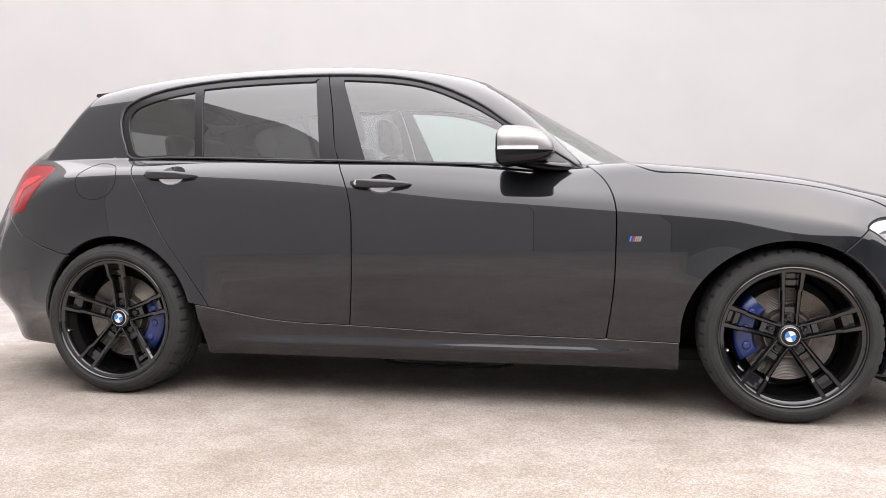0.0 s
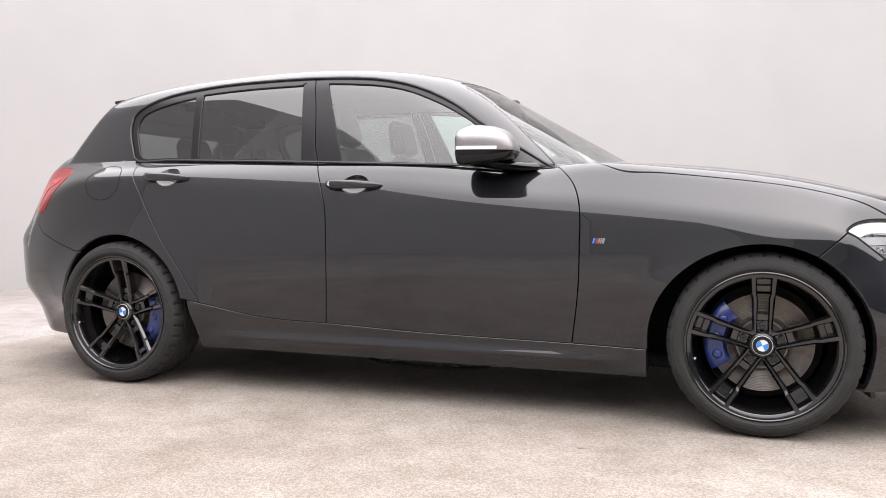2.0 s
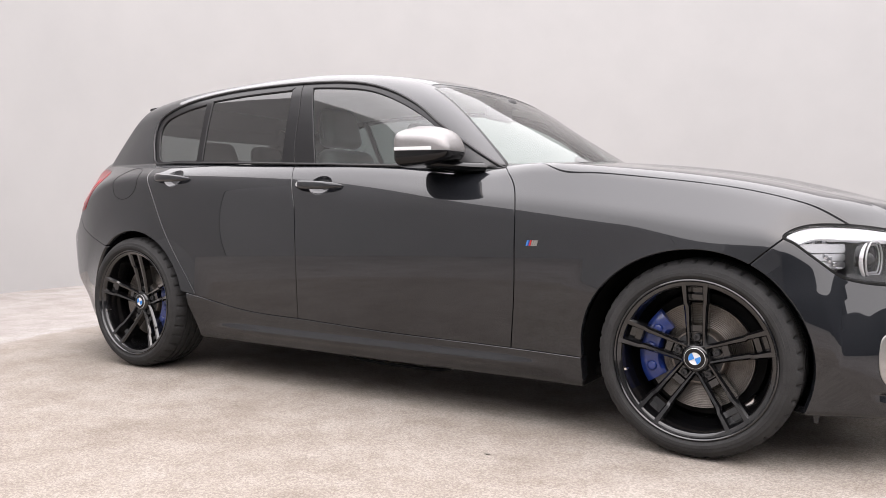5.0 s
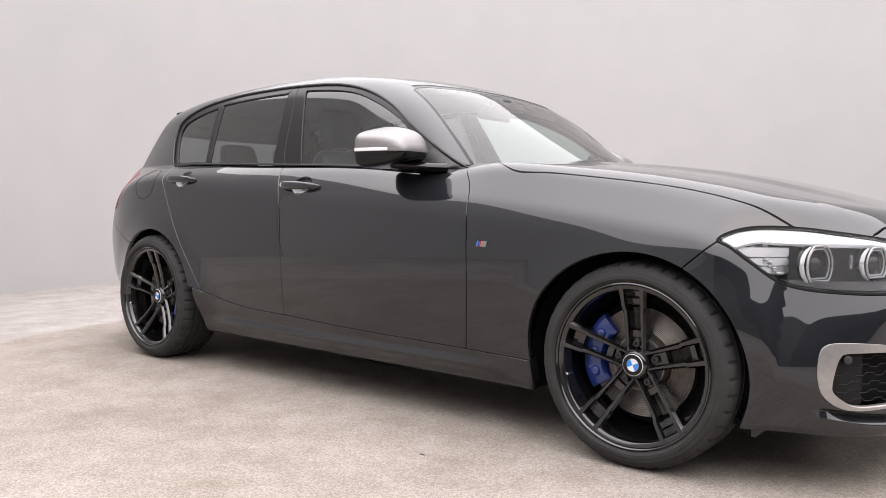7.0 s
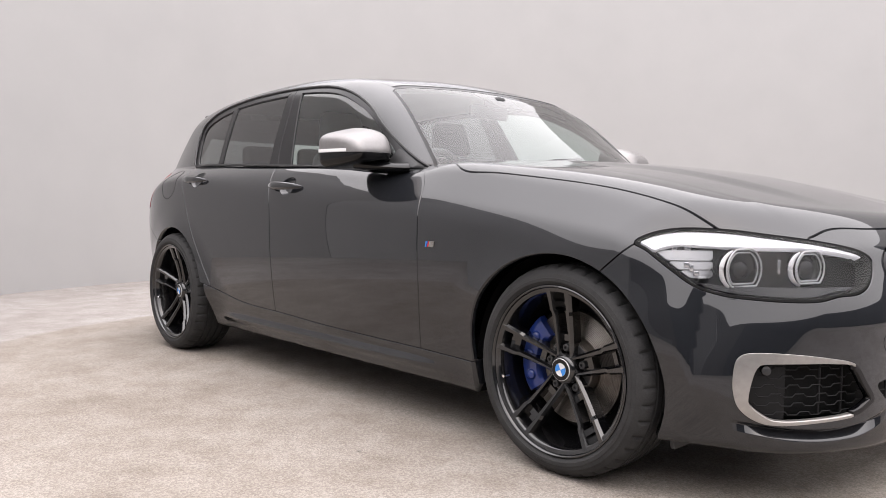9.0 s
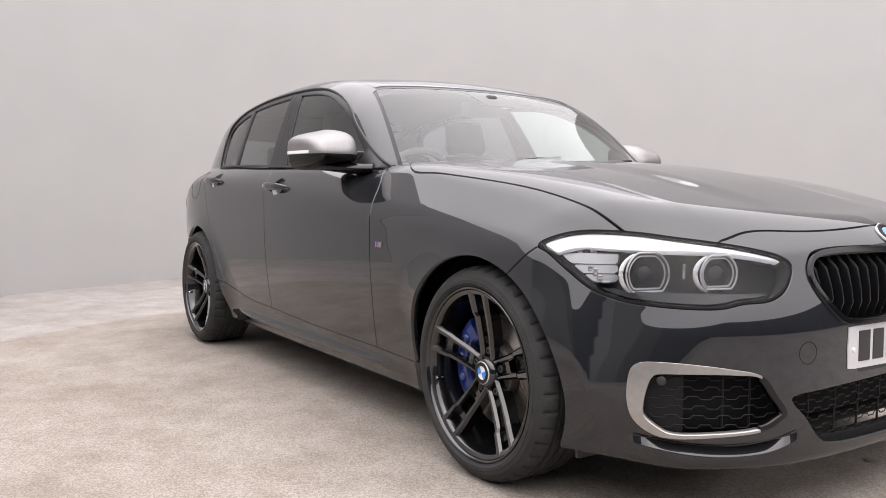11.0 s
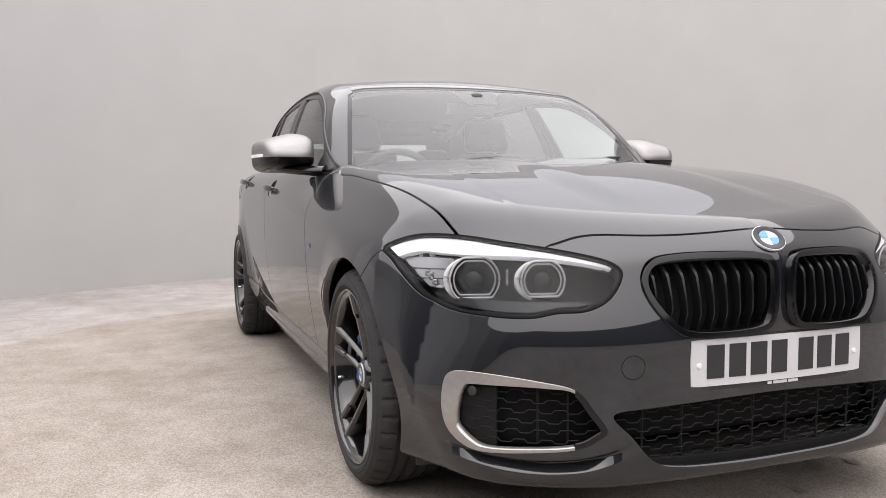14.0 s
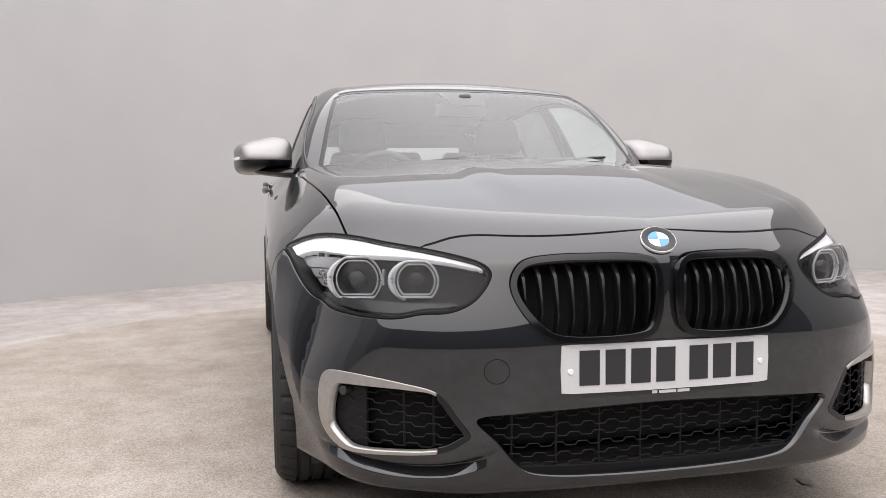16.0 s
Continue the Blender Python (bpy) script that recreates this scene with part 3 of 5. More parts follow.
FOG = nose_line([(49.7, 0.345), (49.5, 0.402), (48.7, 0.428), (46.8, 0.438), (41.8, 0.437), (35.8, 0.425), (31.3, 0.406), (28.9, 0.355), (27.2, 0.312), (28.2, 0.293), (31, 0.270), (37.4, 0.258), (43.5, 0.252), (46.6, 0.263), (48.9, 0.296)])
FOG_IN = nose_line([(47.5, 0.33), (47.0, 0.375), (46.3, 0.402), (45.0, 0.411), (39, 0.413), (35, 0.411), (31.6, 0.402), (29.2, 0.355), (27.6, 0.312), (28.6, 0.297), (31.2, 0.2755), (37.4, 0.2655), (43.2, 0.262), (45.4, 0.275), (47.3, 0.302)])
KIDNEY = outline([(-0.360, 0.637), (-0.350, 0.674), (-0.318, 0.701), (-0.25, 0.711), (-0.17, 0.713), (-0.085, 0.712), (-0.040, 0.704), (-0.021, 0.676), (-0.016, 0.62), (-0.021, 0.565), (-0.042, 0.528), (-0.10, 0.515), (-0.20, 0.513), (-0.270, 0.521), (-0.312, 0.549), (-0.346, 0.594)])
MOUTH = outline([(-0.445, 0.347), (-0.36, 0.360), (-0.2, 0.367), (0, 0.371), (0.2, 0.367), (0.36, 0.360), (0.445, 0.347), (0.40, 0.293), (0.345, 0.232), (0.28, 0.213), (0.14, 0.205), (0, 0.203), (-0.14, 0.205), (-0.28, 0.213), (-0.345, 0.232), (-0.40, 0.293)], 5)
DLO = outline([(-1.326, 1.000), (-1.375, 1.06), (-1.405, 1.12), (-1.420, 1.19), (-1.385, 1.25), (-1.224, 1.308), (-0.959, 1.342), (-0.696, 1.351), (-0.45, 1.350), (-0.19, 1.334), (0.008, 1.289), (0.178, 1.211), (0.296, 1.130), (0.433, 1.042), (0.575, 0.950), (0.57, 0.942), (0.3, 0.953), (0, 0.963), (-0.38, 0.977), (-0.9, 0.993), (-1.15, 1.0)])
PANE_REAR = outline([(-1.30, 1.012), (-1.35, 1.08), (-1.378, 1.15), (-1.375, 1.195), (-1.335, 1.232), (-1.21, 1.268), (-1.085, 1.289), (-1.075, 1.285), (-1.026, 1.012), (-1.035, 1.006), (-1.15, 1.010)])
PANE_MID = outline([(-1.04, 1.298), (-1.03, 1.303), (-0.815, 1.316), (-0.53, 1.321), (-0.519, 1.315), (-0.462, 0.995), (-0.468, 0.987), (-0.7, 0.995), (-0.98, 1.003), (-0.99, 1.01)])
PANE_FRONT = outline([(-0.40, 1.318), (-0.39, 1.323), (-0.184, 1.306), (-0.037, 1.277), (0.109, 1.219), (0.227, 1.155), (0.308, 1.097), (0.425, 1.010), (0.435, 0.97), (0.42, 0.957), (0.27, 0.960), (0, 0.969), (-0.26, 0.978), (-0.272, 0.985), (-0.335, 1.15)])
TAIL = outline([(-1.96, 0.770), (-1.955, 0.93), (-1.93, 0.965), (-1.84, 0.978), (-1.745, 0.972), (-1.715, 0.955), (-1.73, 0.91), (-1.80, 0.80), (-1.84, 0.768)])

in_lamp, in_fog, in_fog_in = inside(LAMP), inside(FOG), inside(FOG_IN)
in_kidney, in_mouth, in_dlo, in_tail = inside(KIDNEY), inside(MOUTH), inside(DLO), inside(TAIL)


def arch(ax):
    def f(p):
        dx, dz = p[:, 0] - ax, p[:, 2] - HUB_Z
        if ax > 0:
            dz = np.where(dx < 0, np.maximum(dz, 0), dz)
            dx = np.where(dx < 0, dx * 0.912, dx)
        return np.hypot(dx, dz) - 0.352
    return f


def bumper_seam(p):
    """Above zero in front of the joint between wing and bumper."""
    return (p[:, 0] - 1.519) * 0.67 - (p[:, 2] - 0.636) * 0.74


def tail_seam(p):
    """Above zero over the joint between rear wing and rear bumper."""
    return p[:, 2] - np.interp(p[:, 0], [-1.95, -1.9, -1.84, -1.72, -1.60], [0.765, 0.735, 0.668, 0.622, 0.590])


BOWLS = {"front": (-0.178, 0.880), "rear": (-1.078, 0.920)}


def bowl(which):
    cx, cz = BOWLS[which]
    return lambda p: 1 - ((p[:, 0] - cx) / 0.060) ** 2 - ((p[:, 2] - cz) / 0.040) ** 2


def pair(name, got, mat, parent, label=""):
    """The same panel on both sides of the car: right, then left."""
    return panel(name, got, mat, parent, label), panel(name, mirrored(got), mat, parent, label)


def make_shell():
    # bonnet
    got = sheet(rays_top(0.66, 2.09, -0.80, 0.80, 0.012, 0.3), body, [
        lambda p: bonnet_side(p[:, 0]) - half(p) - GAP,
        lambda p: np.where(half(p) < 0.535, bonnet_nose(half(p)) - p[:, 0] - GAP, np.minimum(-in_lamp(turn_z(p)) - 0.003, p[:, 2] - 0.68)),
        lambda p: p[:, 0] - (0.87 - 0.24 * half(p) ** 2)])
    panel("bonnet", got, PAINT, car)
    # wings
    got = sheet(rays_fan(0.55, 1.90, 0.010, -0.25, 0.45, -50, 88, 0.8), body, [
        lambda p: p[:, 0] - seam_front(p[:, 2]) - GAP,
        lambda p: half(p) - bonnet_side(p[:, 0]) - GAP,
        arch(AXLE_F),
        lambda p: -in_lamp(turn_z(p)) - 0.003,
        lambda p: np.maximum(-bumper_seam(p) - GAP, p[:, 2] - 0.712),
        lambda p: np.where(p[:, 0] < 1.0, p[:, 2] - sill_top(p[:, 0]) - GAP, 1.0),
        lambda p: 1.84 - p[:, 0],
        lambda p: np.where(p[:, 0] > 1.70, p[:, 2] - 0.69, 1.0)])
    pair("front_wing", got, PAINT, car)
    # doors
    got = sheet(rays_side(-0.42, 0.74, 0.27, 1.0, 0.012), body, [
        lambda p: seam_front(p[:, 2]) - p[:, 0] - GAP,
        lambda p: p[:, 0] - seam_mid(p[:, 2]) - GAP,
        lambda p: p[:, 2] - sill_top(p[:, 0]) - GAP,
        lambda p: -bowl("front")(p) * 0.02,
        lambda p: belt_z(p[:, 0]) - 0.004 - p[:, 2]])
    front = pair("front_door", got, PAINT, car)
    got = sheet(rays_side(-1.34, -0.28, 0.29, 1.02, 0.012), body, [
        lambda p: seam_mid(p[:, 2]) - p[:, 0] - GAP,
        lambda p: p[:, 0] - seam_rear(p[:, 2]) - GAP,
        lambda p: p[:, 2] - sill_top(p[:, 0]) - GAP,
        arch(AXLE_R),
        lambda p: -bowl("rear")(p) * 0.02,
        lambda p: belt_z(p[:, 0]) - 0.004 - p[:, 2]])
    rear = pair("rear_door", got, PAINT, car)
    # rear wing with the hind pillar
    got = sheet(rays_side(-1.99, -0.88, 0.17, 1.34, 0.011), both, [
        lambda p: np.where(p[:, 2] < belt_z(p[:, 0]), seam_rear(p[:, 2]) - p[:, 0] - GAP, -in_dlo(side_xz(p))),
        arch(AXLE_R),
        lambda p: np.where(p[:, 0] < -1.345, tail_seam(p) - GAP, p[:, 2] - sill_top(p[:, 0]) - GAP),
        lambda p: -in_tail(side_xz(p)) - 0.002,
        lambda p: half(p) - 0.52,
        lambda p: np.where(p[:, 2] > belt_z(p[:, 0]), -1.418 - p[:, 0], 1.0)])
    pair("rear_wing", got, PAINT, car)
    # sills
    got = sheet(rays_side(-1.02, 1.0, 0.172, 0.40, 0.008), body, [
        lambda p: sill_top(p[:, 0]) - p[:, 2] - GAP * 0.7,
        lambda p: p[:, 0] + 0.972 - 0.12 * (0.385 - p[:, 2]),
        lambda p: 0.955 - p[:, 0]], edge=0.05, lift=lambda p: 0.003 + 0 * p[:, 0])
    pair("side_skirt", got, PAINT, car)
    # roof
    got = sheet(rays_top(-1.80, 0.34, -0.66, 0.66, 0.015, 1.0), cabin, [
        lambda p: 0.553 - half(p),
        lambda p: 0.195 - 0.10 * half(p) ** 2 - p[:, 0],
        lambda p: p[:, 2] - 1.2], far=1.0)
    panel("roof", got, PAINT, car)
    # roof rails running down into the front pillars
    got = sheet(rays_fan(-1.74, 0.72, 0.012, -0.2, 0.94, 2, 89, 0.8), cabin, [
        lambda p: -in_dlo(side_xz(p)),
        lambda p: half(p) - np.where(p[:, 0] < 0.197, 0.556, 0.587 + (p[:, 0] - 0.225) * 0.262),
        lambda p: p[:, 2] - belt_z(p[:, 0]) - 0.004,
        lambda p: p[:, 0] + 1.42], far=1.5)
    pair("roof_rail", got, PAINT, car)
    # tailgate and rear bumper close the back
    got = sheet(rays_round(-1.2, -62, 62, 1.2, 0.75, 1.36, 0.014, back=True), both, [
        lambda p: -p[:, 0] - np.interp(p[:, 2], [0.75, 0.98, 1.05, 1.34], [1.93, 1.88, 1.62, 1.55]),
        lambda p: -in_tail(side_xz(p)) - 0.002,
        lambda p: np.maximum(np.maximum(half(p) - 0.50 + 0.2 * (p[:, 2] - 1.03), 1.03 - p[:, 2]), p[:, 2] - 1.262)])
    panel("tailgate", got, PAINT, car)
    got = sheet(rays_round(-1.2, -78, 78, 1.0, 0.17, 0.80, 0.012, back=True), body, [
        arch(AXLE_R),
        lambda p: -tail_seam(p) - GAP,
        lambda p: -1.5 - p[:, 0]])
    panel("rear_bumper", got, PAINT, car)
    got = sheet(rays_side(-2.0, -1.68, 0.72, 1.0, 0.008), body, [lambda p: in_tail(side_xz(p))], lift=lambda p: 0.002 + 0 * p[:, 0])
    lamps = pair("tail_light", got, LAMP_RED, car, "red tail light lens")
    inner = outline([(-1.92, 0.80), (-1.90, 0.90), (-1.80, 0.93), (-1.775, 0.92), (-1.80, 0.90), (-1.87, 0.87), (-1.88, 0.80)])
    got = sheet(rays_side(-2.0, -1.68, 0.72, 1.0, 0.008), body, [lambda p: inside(inner)(side_xz(p))], lift=lambda p: 0.004 + 0 * p[:, 0])
    for lamp, g in zip(lamps, (got, mirrored(got))):
        panel("light_band", g, LAMP_DARK, lamp, "brighter red light band")
    # spoiler lip
    xs = np.linspace(-0.545, 0.545, 25)
    pts, faces = [], []
    for y in xs:
        k = 1.325 - 0.10 * y * y
        x0 = -1.655 + 0.22 * y * y
        for dx, dz in ((0.15, 0.026), (-0.03, 0.014), (-0.036, 0.004), (0.02, -0.030), (0.14, -0.026)):
            pts.append((x0 + dx, y, k + dz))
    for i in range(24):
        for k in range(5):
            faces.append((i * 5 + k, i * 5 + (k + 1) % 5, i * 5 + 5 + (k + 1) % 5, i * 5 + 5 + k))
    faces += [tuple(range(4, -1, -1)), tuple(120 + k for k in range(5))]
    bar("spoiler", (pts, faces), PAINT, car)
    return front, rear


front_doors, rear_doors = make_shell()


def rays_ledge():
    """Round the nose, with the rows drawn along the ledge under the side intakes and close together there."""
    an = np.radians(np.arange(-72, 72.5, 0.5))
    zs = np.concatenate([np.arange(0.165, 0.2, 0.006), np.arange(0.2, 0.262, 0.0025), np.arange(0.262, 0.806, 0.0075)])
    o = np.stack([np.full(len(an), 1.0), 0 * an, np.full(len(an), 0.3)], 1)
    q = solve(o, np.stack([np.cos(an), -np.sin(an), 0 * an], 1), body, 2.0)
    turn = np.clip(np.degrees(np.arctan2(np.abs(q[:, 1]), q[:, 0] - 1.2)), 23, 53)
    share = np.interp(zs, [0.165, 0.2, 0.25, 0.36], [0, 1, 1, 0])
    o = np.zeros((len(an), len(zs), 3))
    o[..., 0] = 1.0
    o[..., 2] = zs[None] + (ledge_z(turn) - 0.21)[:, None] * share[None]
    d = np.zeros_like(o)
    d[..., 0], d[..., 1] = np.cos(an)[:, None], -np.sin(an)[:, None]
    return o, d


def make_front():
    # bumper skin
    got = sheet(rays_ledge(), body, [
        lambda p: np.maximum(bumper_seam(p), p[:, 0] - 1.75) - GAP,
        arch(AXLE_F),
        lambda p: -in_lamp(turn_z(p)) - 0.003,
        lambda p: np.where(half(p) < 0.535, p[:, 0] - bonnet_nose(half(p)) - GAP, np.maximum(0.66 - p[:, 2], np.minimum(0.712 - p[:, 2], 1.66 - p[:, 0]))),
        lambda p: -in_kidney(np.stack([-half(p), p[:, 2]], 1)),
        lambda p: -in_mouth(face_yz(p)),
        lambda p: -in_fog(turn_z(p))], edge=0.03)
    bumper = panel("front_bumper", got, PAINT, car)
    # silver frames round the side intakes
    got = sheet(rays_round(1.0, 20, 66, 0.35, 0.22, 0.47, 0.005), body, [
        lambda p: in_fog(turn_z(p)) - 0.001, lambda p: -in_fog_in(turn_z(p)),
        lambda p: turn_z(p)[:, 0] - radians(31.5) * 0.85], edge=0.022, lift=lambda p: 0.004 + 0 * p[:, 0])
    pair("intake_frame", got, SILVER, bumper, "satin grey metallic intake frame")
    got = sheet(rays_round(1.0, 18, 40, 0.35, 0.22, 0.47, 0.005), body, [
        lambda p: in_fog(turn_z(p)) - 0.001, lambda p: 0.012 - in_fog(turn_z(p)),
        lambda p: radians(31.4) * 0.85 - turn_z(p)[:, 0]], edge=0.022, lift=lambda p: 0.001 + 0 * p[:, 0])
    pair("intake_tip", got, GLOSS, bumper, "gloss black end of the intake frame")
    # black sheets close every opening, standing in for the deep shade there
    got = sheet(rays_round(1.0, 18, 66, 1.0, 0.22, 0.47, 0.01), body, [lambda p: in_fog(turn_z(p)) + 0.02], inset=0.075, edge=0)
    pair("intake_shade", got, DARK, bumper)
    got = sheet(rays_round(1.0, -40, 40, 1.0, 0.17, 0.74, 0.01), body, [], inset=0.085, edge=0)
    panel("grille_shade", got, DARK, bumper)
    return bumper


bumper = make_front()


def surface_x(y, z, inset=0.0):
    """Where the nose lies, straight ahead of (y, z)."""
    o = np.array([[1.0, y, z]])
    return float(solve(o, np.array([[1.0, 0, 0]]), lambda q: body(q) + inset, 1.6)[0, 0])


def nose_point(a, z, inset=0.0):
    """The nose at an arc angle (degrees, from 1.2 m) and a height, on the right side."""
    a = radians(a)
    o, d = np.array([[1.2, 0, z]]), np.array([[math.cos(a), -math.sin(a), 0]])
    return solve(o, d, lambda q: body(q) + inset, 1.6)[0]


def make_grilles():
    poly = inside(KIDNEY)

    def hem(p):
        return poly(np.stack([-half(p), p[:, 2]], 1))
    for s in (1, -1):
        got = sheet(rays_round(1.0, 0.3, 26, 0.22, 0.49, 0.73, 0.0028), body, [lambda p: hem(p) - 0.0015, lambda p: 0.015 - hem(p)], edge=0.040,
                    lift=lambda p: 0.010 + 0.014 * (1 - half(p) / 0.36) - 0.008 * np.clip((0.005 - hem(p)) / 0.005, 0, 1) ** 2 - 0.006 * np.clip((hem(p) - 0.010) / 0.005, 0, 1) ** 2)
        frame_ob = panel("grille_surround", got if s > 0 else mirrored(got), GLOSS, bumper, "gloss black kidney-shaped grille surround")
        # blades: a broad bent facet at the top, a narrow keel below
        for k in range(9):
            y = -0.326 + k * 0.0352
            zs = np.linspace(0.50, 0.72, 111)
            ok = zs[poly(np.stack([np.full(111, y), zs], 1)) > 0.012]
            if not len(ok):
                continue
            z0, z1 = ok[0], ok[-1]
            pts, faces = [], []
            steps = (0.0, 0.1, 0.25, 0.45, 0.62, 0.74, 0.80, 0.9, 1.0)
            for f in steps:
                z = z0 + (z1 - z0) * f
                x = surface_x(y, z0 + (z1 - z0) * min(max(f, 0.2), 0.74)) - 0.004 + 0.010 * (1 - abs(y) / 0.36) - 0.040 * max(f - 0.76, 0) / 0.24 - 0.020 * max(0.3 - f, 0) / 0.3
                w = 0.0022 + 0.0052 * f * f
                for dx, dy in ((-0.026, -w * 0.6), (-0.004, -w), (0.0, -w * 0.7), (0.0, w * 0.7), (-0.004, w), (-0.026, w * 0.6)):
                    pts.append((x + dx, s * (y + dy), z))
            rows = len(steps)
            for i in range(rows - 1):
                for j in range(6):
                    a, b = i * 6 + j, i * 6 + (j + 1) % 6
                    faces.append((a, b, b + 6, a + 6) if s > 0 else (a, a + 6, b + 6, b))
            faces += [(5, 4, 3, 2, 1, 0), tuple((rows - 1) * 6 + j for j in range(6))]
            bar("slat", (pts, faces), FRAME, frame_ob)


def zigzag(u0, u1, v, pitch, drop, place):
    """A row of the intake mesh: flats joined by short slopes."""
    path, u, k = [], u0, 0
    while u < u1:
        for du, dv in ((0, 0), (0.38, 0), (0.5, -drop), (0.88, -drop)):
            if u + du * pitch < u1:
                path.append(place(u + du * pitch, v + dv))
        u += pitch
    return path


def make_mesh_grilles():
    thick = 0.0015
    poly = inside(MOUTH)
    mouth = bar("lower_grille", tube([(surface_x(0, 0.36, 0.03), -0.36, 0.358), (surface_x(0, 0.36, 0.03), 0, 0.366), (surface_x(0, 0.36, 0.03), 0.36, 0.358)], 0.006), MESH, bumper, "black honeycomb lower grille")
    for row in range(6):
        z = 0.352 - row * 0.0225
        ys = np.linspace(-0.45, 0.45, 181)
        ok = ys[poly(np.stack([ys, np.full(181, z - 0.004)], 1)) > 0.004]
        if len(ok) < 5:
            continue
        path = zigzag(ok[0], ok[-1], z, 0.058, 0.008, lambda u, v: (surface_x(u, v, 0.022), u, v))
        bar("grille_bar", tube(path, thick, False, 6), MESH, mouth)
    for y in np.linspace(-0.36, 0.36, 8):
        zs = np.linspace(0.2, 0.38, 91)
        ok = zs[poly(np.stack([np.full(91, y), zs], 1)) > 0.004]
        bar("grille_bar", tube([(surface_x(y, z, 0.026), y, z) for z in (max(ok[0], 0.226), ok[-1])], 0.003, False, 6), MESH, mouth)
    # gloss black chin inside the mouth
    got = sheet(rays_round(1.0, -26, 26, 0.5, 0.18, 0.28, 0.004), body, [
        lambda p: in_mouth(face_yz(p)) - 0.002, lambda p: 0.226 + 0.06 * p[:, 1] ** 2 - p[:, 2]], inset=0.016, edge=0.03)
    panel("chin", got, DARK, bumper)
    poly2 = inside(FOG_IN)
    for s in (1, -1):
        first = None
        for row in range(6):
            z = 0.400 - row * 0.0235
            an = np.linspace(26, 50, 121)
            q = np.stack([np.radians(an) * 0.85, np.full(121, z - 0.004)], 1)
            ok = an[poly2(q) > 0.002]
            if len(ok) < 5:
                continue

            def place(u, v):
                x, y, zz = nose_point(u, v, 0.026)
                return (x, s * y, zz)
            got = tube(zigzag(ok[0], ok[-1], z, 3.6, 0.008, place), thick, False, 6)
            if first is None:
                first = bar("intake_grille", got, MESH, bumper, "black honeycomb side intake grille")
            else:
                bar("grille_bar", got, MESH, first)
        for a in (32.5, 36.5, 43.0):
            bar("grille_bar", tube([(lambda v: (v[0], s * v[1], v[2]))(nose_point(a, z, 0.03)) for z in (0.274, 0.335, 0.405)], 0.003, False, 6), MESH, first)
        # smooth filler plate and the round sensor at the outer end
        got = sheet(rays_round(1.0, 22, 66, 0.6, 0.25, 0.43, 0.006), body, [
            lambda p: in_fog_in(turn_z(p)) - 0.001,
            lambda p: turn_z(p)[:, 0] - radians(42.0) * 0.85], inset=0.027, edge=0.01)
        panel("intake_blank", got if s > 0 else mirrored(got), MESH, first)
        v = nose_point(45.0, 0.392, 0.016)
        n = gradient(v[None], body)[0]
        got = lathe([(0.0, 0.012), (0.008, 0.012), (0.0115, 0.010), (0.0115, -0.01)], 24)
        ob = bar("sensor", got, TRIM, first)
        ob.matrix_local = Matrix.Translation((v[0], s * v[1], v[2])) @ Vector((n[0], s * n[1], n[2])).to_track_quat("-Y", "Z").to_matrix().to_4x4()


make_grilles()
make_mesh_grilles()


